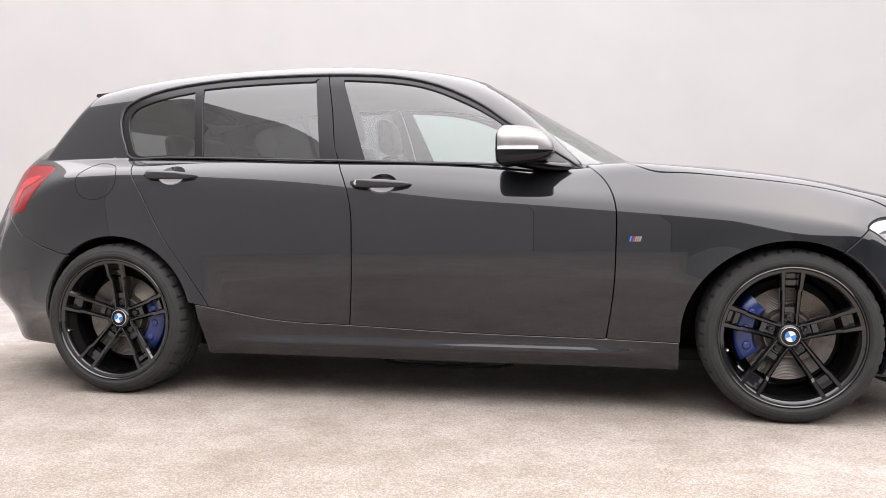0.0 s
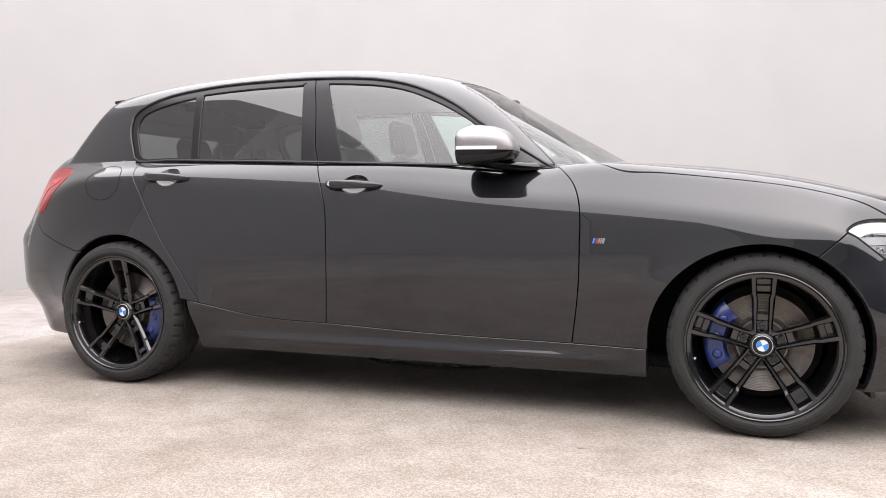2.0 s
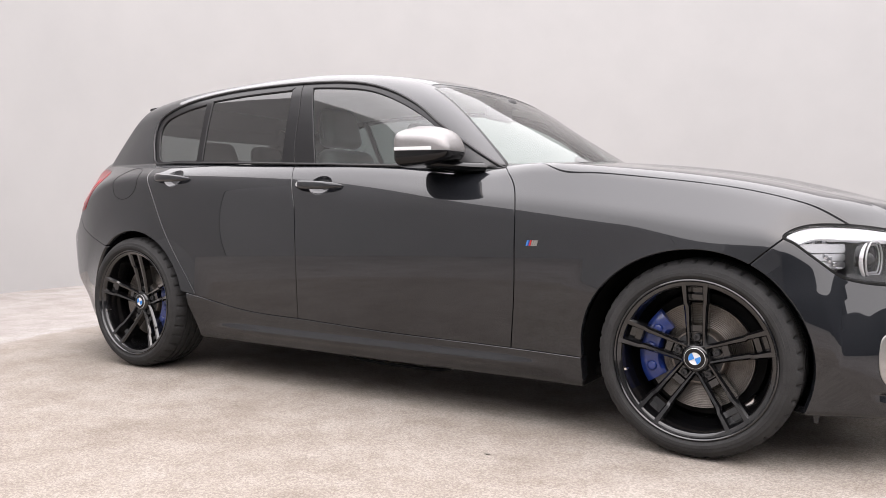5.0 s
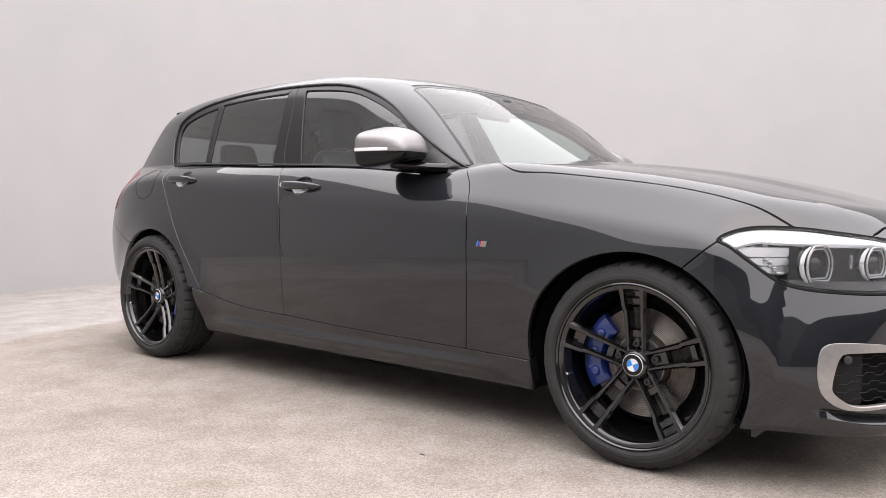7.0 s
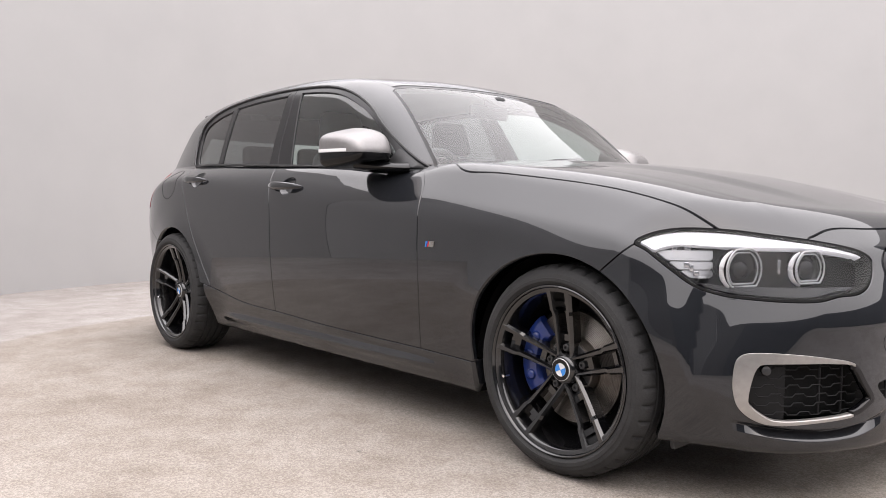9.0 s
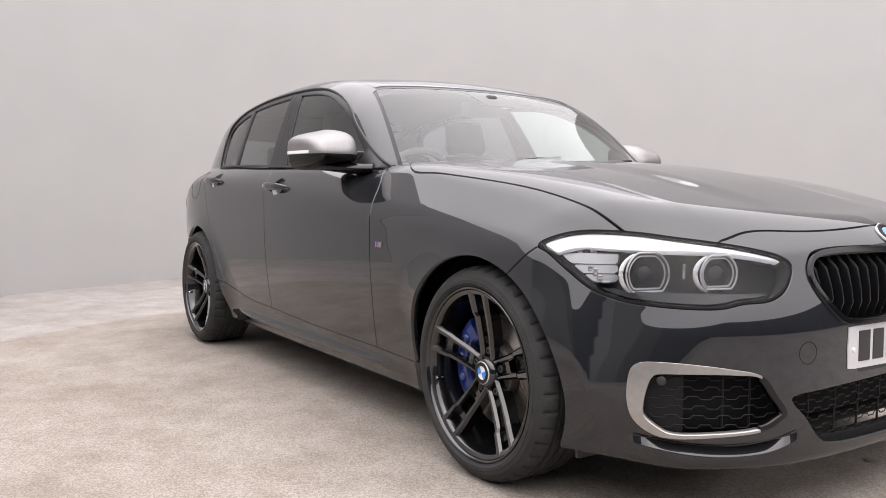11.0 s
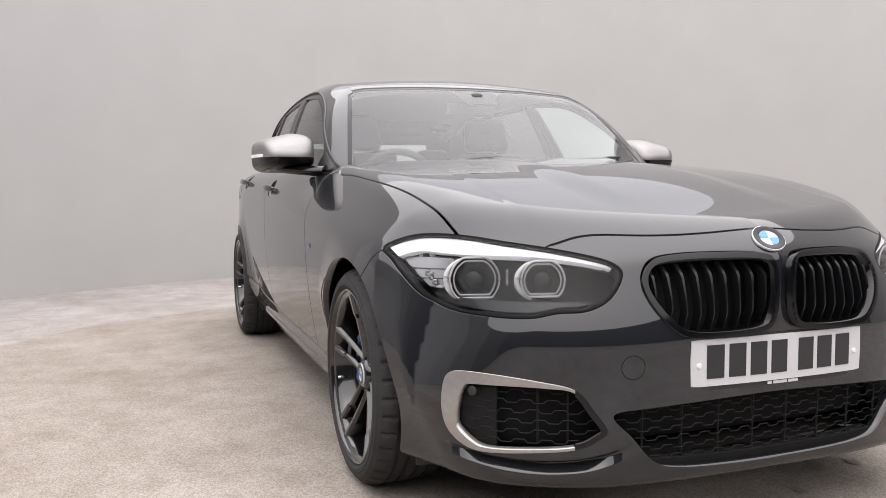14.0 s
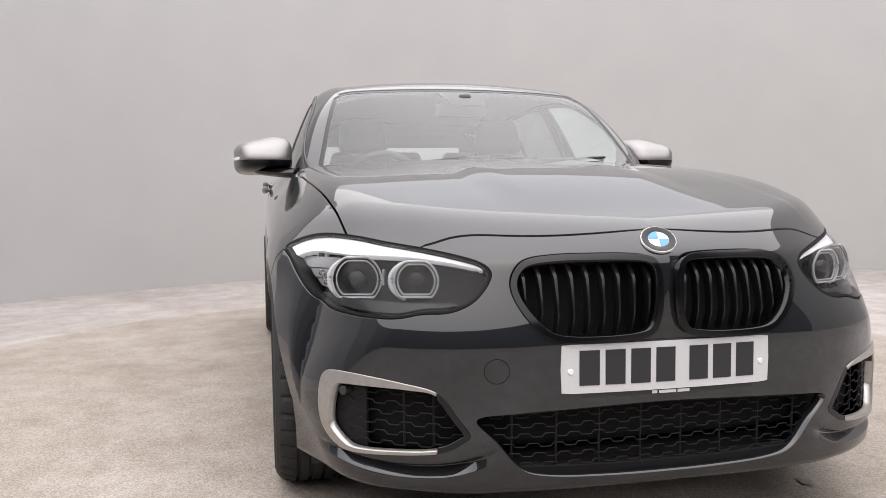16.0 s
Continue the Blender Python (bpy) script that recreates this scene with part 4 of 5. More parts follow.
def make_lamps():
    for s in (1, -1):
        def put(got):
            return got if s > 0 else mirrored(got)
        fan = rays_round(1.0, 18, 80, 0.5, 0.55, 0.77, 0.006)
        lens = panel("headlight", put(sheet(fan, body, [lambda p: in_lamp(turn_z(p)) - 0.004], inset=0.003, edge=0)), LENS, car, "clear headlight with white light strip and twin rings")
        lens.visible_shadow = False
        panel("lamp_rim", put(sheet(fan, body, [lambda p: in_lamp(turn_z(p)) - 0.0005, lambda p: 0.0055 - in_lamp(turn_z(p))], inset=0.003, edge=0.05)), DARK, lens, "black lamp rim")
        panel("housing", put(sheet(fan, body, [lambda p: in_lamp(turn_z(p)) + 0.02], inset=0.115, edge=0)), BEZEL, lens, "smoked grey lamp housing")
        top = spline([0.372, 0.40, 0.53, 0.63, 0.80, 0.90, 0.95], [0.676, 0.684, 0.716, 0.731, 0.743, 0.735, 0.705])

        def strip(p):
            u = turn_z(p)
            return np.minimum(u[:, 1] - top(u[:, 0]) + 0.008 + 0.030 * ramp(0.39, 0.80, u[:, 0]), in_lamp(u) - 0.011)
        panel("light_strip", put(sheet(fan, body, [strip], inset=0.014, edge=0.02)), LED, lens, "white daylight running strip")

        def apron(p):
            u = turn_z(p)
            return np.minimum(in_lamp(u) - 0.010, 0.600 + 0.03 * ramp(0.75, 0.95, u[:, 0]) - u[:, 1])
        panel("apron", put(sheet(fan, body, [apron], inset=0.022, edge=0.03)), BEZEL, lens)
        # finned reflector block at the outer end
        for low, high, deep in ((0.664, 0.690, 0.034), (0.640, 0.661, 0.040), (0.618, 0.637, 0.046)):
            def fin(p):
                u = turn_z(p)
                return np.minimum(np.minimum(in_lamp(u) - 0.012, u[:, 0] - radians(51.8) * 0.85), np.minimum(u[:, 1] - low, high - u[:, 1]))
            panel("side_reflector", put(sheet(fan, body, [fin], inset=deep, edge=0.02)), FIN, lens, "grey metallic reflector fin")
        # two light rings with flattened feet, each round a projector
        for a, r in ((47.0, 0.061), (36.3, 0.052)):
            c = nose_point(a, 0.642 if r > 0.055 else 0.646, 0.038)
            ahead = np.array([0.95, -0.30, 0.0])
            ahead /= np.linalg.norm(ahead)
            right = np.array([ahead[1], -ahead[0], 0])
            for name, rr, thick, back, mat in (("light_ring", r, 0.0027, 0.0, ACRYLIC), ("inner_ring", r * 0.84, 0.0021, 0.004, ACRYLIC), ("ring_base", r * 0.92, 0.0055, 0.010, BEZEL)):
                ring = []
                for k in range(48):
                    t = 2 * math.pi * k / 48
                    u, v = rr * math.cos(t), min(max(rr * math.sin(t), -rr * 0.72), rr * 0.9)
                    ring.append(c - ahead * back + right * u + np.array([0, 0, v]))
                bar(name, tube(np.array(ring) * np.array([1, s, 1]), thick, True, 8), mat, lens, "pale clear light ring" if back == 0 else "")
            c2 = (c - ahead * 0.016) * np.array([1, s, 1])
            prof = [(0.0, 0.018), (0.012, 0.016), (0.022, 0.010), (0.028, 0.0), (0.030, -0.004), (0.038, -0.004), (r - 0.006, 0.004), (r - 0.004, -0.02)]
            ob = bar("projector", lathe(prof, 36), GLOSS, lens, "dark projector lens")
            ob.matrix_local = Matrix.Translation(c2) @ Vector((ahead[0], s * ahead[1], 0)).to_track_quat("-Y", "Z").to_matrix().to_4x4()
            # bright crescent bracket on the outer side of each ring
            arc = []
            for k in range(13):
                t = radians(118 + 10.5 * k)
                arc.append(c - ahead * 0.010 + right * (-(r + 0.010) * math.cos(t) * (1 if right[1] < 0 else -1)) + np.array([0, 0, (r + 0.006) * math.sin(t) * 0.85]))
            bar("bracket", tube(np.array(arc) * np.array([1, s, 1]), [0.003 + 0.0035 * math.sin(math.pi * k / 12) for k in range(13)], False, 8), PALE, lens, "pale curved bracket")
        # stacked reflectors and the upright brackets beside the rings
        for a, z, w, h, mat in ((58.2, 0.694, 0.016, 0.020, REFLECTOR), (57.2, 0.690, 0.020, 0.024, BEZEL), (56.0, 0.692, 0.018, 0.022, REFLECTOR), (57.0, 0.668, 0.060, 0.004, ACRYLIC), (56.2, 0.652, 0.014, 0.016, REFLECTOR), (55.4, 0.644, 0.012, 0.020, REFLECTOR), (54.6, 0.630, 0.014, 0.014, REFLECTOR), (53.6, 0.618, 0.022, 0.007, ACRYLIC), (41.6, 0.652, 0.008, 0.040, REFLECTOR)):
            v = nose_point(a, z, 0.040)
            n = gradient(v[None], body)[0]
            ob = part("reflector", block((w, 0.010, h), bevel=0.003, seg=2), mat, lens)
            ob.matrix_local = Matrix.Translation((v[0], s * v[1], v[2])) @ Vector((n[0], s * n[1], 0)).to_track_quat("-Y", "Z").to_matrix().to_4x4()


make_lamps()


def roundel(name, parent, r, m, label):
    """A round badge: white rim, dark ring, quartered white and blue disc."""
    ob = bar(name, lathe([(0.0, 0.0015), (r * 0.9, 0.001), (r * 0.97, 0.0022), (r, 0.0015), (r, -0.004)], 40), WHITE, parent, label)
    ob.matrix_local = m
    bar("ring", lathe([(r * 0.60, 0.0022), (r * 0.62, 0.0028), (r * 0.955, 0.0028), (r * 0.965, 0.0022)], 40), GLOSS, ob)
    for q in range(2):
        pts, faces = [(0, -0.0030, 0)], []
        for k in range(11):
            a = math.pi / 2 * (k / 10 + 2 * q + 1)
            pts.append((r * 0.58 * math.cos(a), -0.0026, r * 0.58 * math.sin(a)))
        faces = [(0, k + 1, k + 2) for k in range(10)]
        link("quarter", pts, faces, SKYBLUE, ob, smooth=False)
    return ob


def make_nose_details():
    # badge
    y, z = -0.004, 0.737
    x = surface_x(y, z)
    n = Vector(gradient(np.array([[x, y, z]]), body)[0])
    roundel("badge", car, 0.041, Matrix.Translation(Vector((x, y, z)) + n * 0.003) @ n.to_track_quat("-Y", "Z").to_matrix().to_4x4(), "round badge, white and blue quarters in a black ring")
    # number plate, slightly bowed, on its bracket
    plate = empty("number_plate", car)
    plate.location = (2.131, 0.003, 0.456)
    tagged(plate, "white number plate with black marks")

    def bowed(w, h, t, x, dy=0, dz=0, r=0.006):
        bm = bmesh.new()
        cols, rows_n = 20, 2
        bmesh.ops.create_grid(bm, x_segments=cols, y_segments=rows_n, size=0.5)
        for v in bm.verts:
            yy, zz = v.co.x * w, v.co.y * h
            if h > 0.1 and abs(v.co.y) > 0.49 and abs(v.co.x) > 0.49:
                yy *= 1 - 0.004 / w
                zz *= 1 - 0.004 / h
            v.co = Vector((x - 0.16 * (yy + dy) ** 2, yy + dy, zz + dz))
        ext = bmesh.ops.extrude_face_region(bm, geom=bm.faces[:])
        for v in ext["geom"]:
            if isinstance(v, bmesh.types.BMVert):
                v.co.x += t
        return bm
    part("bracket", bowed(0.53, 0.125, 0.006, -0.010, 0, -0.004), TRIM, plate, "black plate bracket", False)
    part("plate", bowed(0.520, 0.111, 0.004, -0.004), PLATE, plate, "", False)
    # the characters, as plain upright bars
    for dy in (-0.194, -0.133, -0.072, -0.011, 0.072, 0.133, 0.194):
        part("mark", bowed(0.047, 0.079, 0.0012, 0.0004, dy, 0.002), INK, plate, "plain black bar", False)
    for dy in (-0.238, 0.236):
        ob = bar("screw_cap", lathe([(0, 0.003), (0.005, 0.0026), (0.0075, 0.0), (0.0075, -0.003)], 20), WHITE, plate)
        ob.matrix_local = Matrix.Translation((0.0005 - 0.16 * dy * dy, dy, -0.006)) @ Matrix.Rotation(radians(90), 4, "Z")
    for dy, w in ((-0.036, 0.012), (-0.004, 0.042), (0.036, 0.030)):
        part("small_mark", bowed(w, 0.007, 0.001, -0.0034, dy, -0.0615), PLATE, plate, "small plain grey bar", False)
    # round tow-eye cover
    for r in (0.0275,):
        path = []
        for k in range(36):
            a = 2 * math.pi * k / 36
            yy, zz = -0.399 + r * math.cos(a), 0.456 + r * math.sin(a)
            path.append((surface_x(yy, zz) - 0.0004, yy, zz))
        bar("tow_cover", tube(path, 0.0011, True, 6), DARK, bumper, "fine round joint of the tow-eye cover")


make_nose_details()


def make_glass():
    # windscreen and its black border
    top = rays_top(0.10, 0.90, -0.76, 0.76, 0.012, 0.85)

    def edge_w(p):
        return 0.585 + (p[:, 0] - 0.225) * 0.262 - half(p)
    screen = panel("windscreen", sheet(top, cabin, [
        lambda p: edge_w(p) - 0.006, lambda p: p[:, 0] - (0.205 - 0.10 * half(p) ** 2), lambda p: p[:, 2] - 0.93], inset=0.004, far=0.8, edge=0), CLEAR, car, "raked clear windscreen")
    screen.visible_shadow = False
    panel("screen_border", sheet(top, cabin, [
        lambda p: edge_w(p), lambda p: p[:, 0] - (0.197 - 0.10 * half(p) ** 2),
        lambda p: np.maximum(0.016 - edge_w(p), (0.222 - 0.10 * half(p) ** 2) - p[:, 0]), lambda p: p[:, 2] - 0.93], inset=0.003, far=0.8, edge=0.01), FRAME, screen, "black screen border")
    # black shade at the mirror foot
    panel("mirror_shade", sheet(top, cabin, [lambda p: 0.115 - half(p) - 0.35 * np.maximum(p[:, 0] - 0.22, 0), lambda p: p[:, 0] - 0.205, lambda p: 0.345 - p[:, 0]], inset=0.009, far=0.8, edge=0.006), DARK, screen, "black mirror foot shade")
    # scuttle under the screen
    panel("scuttle", sheet(rays_top(0.50, 0.92, -0.75, 0.75, 0.014, 0.6), body, [lambda p: 0.745 - half(p)], inset=0.022, far=0.8, edge=0.01), TRIM, car)
    # side glass and trim
    fan = rays_side(-1.44, 0.60, 0.92, 1.37, 0.010)
    for name, line, doors, mat, glass_label in (("quarter", PANE_REAR, rear_doors, PRIVACY, "dark privacy glass"), ("rear", PANE_MID, rear_doors, PRIVACY, "dark privacy glass"), ("front", PANE_FRONT, front_doors, SIDE_CLEAR, "clear green-tinted glass")):
        f = inside(line)
        got = sheet(fan, cabin, [lambda p: f(side_xz(p)) + 0.006], inset=0.010, edge=0)
        for ob in (panel("window_glass", got, mat, doors[0], glass_label), panel("window_glass", mirrored(got), mat, doors[1], glass_label)):
            ob.visible_shadow = False
    panes = [inside(v) for v in (PANE_REAR, PANE_MID, PANE_FRONT)]

    def frame_field(p):
        q = side_xz(p)
        return -np.maximum(np.maximum(panes[0](q), panes[1](q)), panes[2](q))
    got = sheet(fan, cabin, [lambda p: in_dlo(side_xz(p)) - 0.002, frame_field, lambda p: p[:, 0] - seam_mid(p[:, 2]) - GAP], inset=0.003, edge=0.012)
    for g, door in ((got, front_doors[0]), (mirrored(got), front_doors[1])):
        panel("window_frame", g, FRAME, door, "gloss black window frame")
    got = sheet(fan, cabin, [lambda p: in_dlo(side_xz(p)) - 0.002, frame_field, lambda p: seam_mid(p[:, 2]) - p[:, 0] - GAP], inset=0.003, edge=0.012)
    for g, door in ((got, rear_doors[0]), (mirrored(got), rear_doors[1])):
        panel("window_frame", g, FRAME, door, "gloss black window frame")
    # bright-edged black strip along the window line and round the glass
    ring = DLO[::2]
    for s, fd in ((1, front_doors[0]), (-1, front_doors[1])):
        o = np.stack([ring[:, 0], 0 * ring[:, 0], ring[:, 1]], 1)
        p = solve(o, np.broadcast_to(np.array([0, -1.0, 0]), o.shape), cabin, 1.2)
        p[:, 1] = (p[:, 1] - 0.001) * s
        bar("window_strip", tube(p, 0.0055, True, 6), TRIM, car, "satin black strip round the side windows")
    # rear window, seen from inside
    got = sheet(rays_round(-1.2, -46, 46, 1.5, 1.0, 1.29, 0.015, back=True), cabin, [lambda p: 0.53 - half(p)], edge=0, inset=0.006)
    ob = panel("rear_window", got, REAR_CLEAR, car, "tinted rear window")
    ob.visible_shadow = False


make_glass()


def make_underside():
    for s in (1, -1):
        for ax, inner in ((AXLE_F, 0.50), (AXLE_R, 0.50)):
            pts, faces = [], []
            n = 40
            for k in range(n + 1):
                a = radians(-12 + (216 if ax > 0 else 200) * k / n)
                for r, y in ((0.10, inner), (0.362, inner), (0.362, 0.790), (0.358, 0.796)):
                    c = math.cos(a)
                    if ax > 0 and c < 0:
                        c = 1.095 * (c if a < math.pi else -1.0)
                    pts.append((ax + r * c, -s * y, HUB_Z + r * math.sin(a)))
            for k in range(n):
                for j in range(3):
                    q = (k * 4 + j, k * 4 + j + 1, k * 4 + 5 + j, k * 4 + 4 + j)
                    faces.append(q if s > 0 else q[::-1])
            bar("arch_liner", (pts, faces), DARK, car)
    part("underbody", block((3.9, 1.30, 0.05), (0.0, 0, 0.205), 0.02), DARK, car)
    part("floor_pan", block((1.80, 1.52, 0.05), (-0.02, 0, 0.215), 0.02), DARK, car)
    # a loose pipe that shows under the sill
    path = outline([(-0.26, -0.60, 0.165), (-0.22, -0.60, 0.125), (0.0, -0.60, 0.112), (0.25, -0.60, 0.118), (0.35, -0.6, 0.15)], 6, False)
    bar("under_pipe", tube(path, 0.006, False, 8), DARK, car)
    for s in (1, -1):
        # flap ahead of each front wheel
        pts = [(1.668, -s * 0.66, 0.24), (1.680, -s * 0.79, 0.24), (1.690, -s * 0.785, 0.15), (1.680, -s * 0.66, 0.145)]
        pts += [(x + 0.012, y, z) for x, y, z in pts]
        bar("air_flap", (pts, [(0, 1, 2, 3), (7, 6, 5, 4), (0, 4, 5, 1), (1, 5, 6, 2), (2, 6, 7, 3), (3, 7, 4, 0)]), TRIM, car)


make_underside()


def make_wheel(x, s, y, half_w, width_r, cal):
    """A wheel with tyre, rim, ten spoke arms in five pairs, disc and caliper; built for the right side, turned for the left."""
    wheel = empty("wheel", car)
    tagged(wheel, "gloss black five double-spoke wheel with low tyre and blue brake caliper")
    wheel.matrix_local = pose(x, -s * y, HUB_Z, 0, 0, 0 if s > 0 else 180)
    hw, R = half_w, width_r
    prof = [(0.250, -hw + 0.012), (0.256, -hw + 0.004), (0.268, -hw - 0.002), (0.285, -hw + 0.002), (0.303, -hw + 0.012), (R - 0.005, -hw + 0.024), (R, -hw + 0.045)]
    for g in (-0.052, -0.018, 0.018, 0.052):
        prof += [(R, g - 0.006), (R - 0.007, g - 0.0045), (R - 0.007, g + 0.0045), (R, g + 0.006)]
    prof += [(R, hw - 0.046), (R - 0.003, hw - 0.030), (R - 0.008, hw - 0.019), (0.3045, hw - 0.012), (0.301, hw - 0.0085), (0.291, hw - 0.002), (0.2905, hw - 0.001), (0.279, hw + 0.002), (0.278, hw + 0.0035), (0.268, hw + 0.0035), (0.267, hw + 0.002), (0.261, hw - 0.001), (0.257, hw - 0.006), (0.252, hw - 0.014)]
    last = len(prof)
    edges = (5, 6, last - 14, last - 13, last - 12)

    def wave(i, k):
        return -0.0075 if i % 6 == 0 and k in edges else 0.0
    bar("tyre", lathe(prof, 240, wave=wave), RUBBER, wheel, "low-profile black tyre")
    bar("rim", lathe([(0.252, hw - 0.014), (0.2565, hw - 0.008), (0.2560, hw - 0.002), (0.2525, hw), (0.2485, hw - 0.003), (0.2465, hw - 0.010), (0.237, hw - 0.013), (0.2335, hw - 0.017), (0.230, hw - 0.034), (0.226, hw - 0.050), (0.218, 0.02), (0.207, -0.03), (0.209, -hw + 0.03), (0.226, -hw + 0.012), (0.240, -hw + 0.01)], 120), RIM, wheel)
    cap = 0.078 if hw < 0.12 else 0.074

    def place(u, v, out):
        return (u, -out, v)

    def face_at(r):
        return cap - 0.012 + (hw - 0.008 - cap + 0.012) * (max(r - 0.05, 0) / 0.198) ** 1.35
    for k in range(5):
        t = radians(90 + 72 * k)
        er, et = (math.cos(t), math.sin(t)), (-math.sin(t), math.cos(t))

        def at(r, q, h):
            return place(er[0] * r + et[0] * q, er[1] * r + et[1] * q, h)
        for side in (1, -1):
            pts, faces = [], []
            rs = [0.034, 0.050, 0.075, 0.11, 0.150, 0.166, 0.178, 0.205, 0.232, 0.2475]
            for r in rs:
                step = float(ramp(0.164, 0.180, r))
                lo = 0.0165 + 0.0045 * step + 0.001 * (r - 0.05) / 0.2
                hi = 0.0325 + 0.055 * max(r - 0.06, 0) + 0.0035 * step + 0.004 * max(0, (r - 0.225) / 0.02)
                face = face_at(r) - 0.003 * (1 - step)
                for q, dh in ((lo + 0.001, -0.045), (lo, -0.010), (lo + 0.0045, -0.001), (hi - 0.0065, 0.0), (hi, -0.009), (hi - 0.001, -0.045)):
                    pts.append(at(r, side * q, face + dh))
            for i in range(len(rs) - 1):
                for j in range(6):
                    a, b = i * 6 + j, i * 6 + (j + 1) % 6
                    faces.append((a, b, b + 6, a + 6))
            faces += [(5, 4, 3, 2, 1, 0), tuple((len(rs) - 1) * 6 + j for j in range(6))]
            ob = link("spoke", pts, faces, RIM, wheel, smooth=False)
            bm = bmesh.new()
            bm.from_mesh(ob.data)
            bmesh.ops.recalc_face_normals(bm, faces=bm.faces[:])
            bm.to_mesh(ob.data)
            bm.free()
        # recessed webs in the slot between the arms: one at the hub with the bolt, one towards the rim
        for rows in (((0.03, 0.028), (0.080, 0.028), (0.084, 0.020), (0.104, 0.022), (0.108, 0.044)), ((0.182, 0.046), (0.186, 0.030), (0.204, 0.028), (0.208, 0.040), (0.234, 0.040), (0.238, 0.020), (0.247, 0.018))):
            pts, faces, m = [], [], len(rows)
            for r, deep in rows:
                for q in (-0.023, 0.023):
                    for h in (face_at(r) - deep, face_at(r) - 0.05):
                        pts.append(at(r, q, h))
            for i in range(0, 4 * (m - 1), 4):
                faces += [(i, i + 2, i + 6, i + 4), (i + 1, i + 5, i + 7, i + 3), (i, i + 4, i + 5, i + 1), (i + 2, i + 3, i + 7, i + 6)]
            faces += [(0, 1, 3, 2), (4 * m - 4, 4 * m - 2, 4 * m - 1, 4 * m - 3)]
            link("web", pts, faces, RIM, wheel, smooth=False)
        ob = bar("wheel_bolt", lathe([(0.0, 0.002), (0.005, 0.002), (0.0055, 0.008), (0.0095, 0.008), (0.0115, 0.006), (0.012, -0.01)], 14), TRIM, wheel, "dark wheel bolt")
        ob.location = at(0.064, 0, cap - 0.030)
    bar("hub", lathe([(0.0, cap - 0.004), (0.036, cap - 0.004), (0.041, cap - 0.008), (0.048, cap - 0.02), (0.052, cap - 0.05)], 40), RIM, wheel)
    roundel("centre_cap", wheel, 0.0335, Matrix.Translation((0, -cap + 0.002, 0)) @ Matrix.Rotation(radians(-25), 4, "Y"), "round white and blue cap")
    # brake
    prof = [(0.060, 0.034), (0.085, 0.034), (0.089, 0.028), (0.092, 0.008)]
    for k in range(14):
        r = 0.096 + k * 0.0055
        prof += [(r, 0.0095), (r + 0.0035, 0.0108)]
    prof += [(0.172, 0.008), (0.172, -0.014)]
    bar("brake_disc", lathe(prof, 72), STEEL, wheel, "worn steel brake disc")
    # plain black disc added to hide the lit liner behind the brake
    bar("backplate", lathe([(0.03, -0.03), (0.12, -0.028), (0.200, -0.036)], 48), DARK, wheel)
    bar("disc_hat", lathe([(0.0, 0.038), (0.055, 0.038), (0.078, 0.036), (0.084, 0.030)], 48), TRIM, wheel)
    a0 = radians(cal if s > 0 else 180 - cal)
    pts, faces, n = [], [], 14
    for i in range(n + 1):
        f = i / n
        a = a0 + radians(-40 + 80 * f)
        e = 1 - 0.25 * abs(2 * f - 1) ** 4
        for r, h in ((0.118, 0.002), (0.118, 0.030), (0.128, 0.044 * e), (0.172, 0.046 * e), (0.190, 0.034 * e), (0.194, 0.002)):
            pts.append(place(r * math.cos(a), r * math.sin(a), h))
    for i in range(n):
        for j in range(6):
            p_, q_ = i * 6 + j, i * 6 + (j + 1) % 6
            faces.append((p_, q_, q_ + 6, p_ + 6))
    faces += [(5, 4, 3, 2, 1, 0), tuple(n * 6 + j for j in range(6))]
    ob = bar("caliper", (pts, faces), BLUE, wheel, "blue brake caliper")
    bm = bmesh.new()
    bm.from_mesh(ob.data)
    bmesh.ops.recalc_face_normals(bm, faces=bm.faces[:])
    bm.to_mesh(ob.data)
    bm.free()
    for d in (-24, 0, 24):
        a = a0 + radians(d)
        ob = bar("piston_boss", lathe([(0.0, 0.006), (0.011, 0.006), (0.015, 0.003), (0.018, -0.006)], 20), BLUE, wheel)
        ob.location = place(0.152 * math.cos(a), 0.152 * math.sin(a), 0.045)
    ob = bar("valve", lathe([(0.0, 0.012), (0.004, 0.012), (0.0055, 0.008), (0.0055, -0.012)], 12), CHROME, wheel, "small bright valve cap")
    ob.location = place(0.226 * math.cos(radians(194)), 0.226 * math.sin(radians(194)), hw - 0.030)


for s in (1, -1):
    make_wheel(AXLE_F, s, 0.762, 0.1125, 0.318, 172)
    make_wheel(AXLE_R, s, 0.770, 0.1200, 0.318, -8)


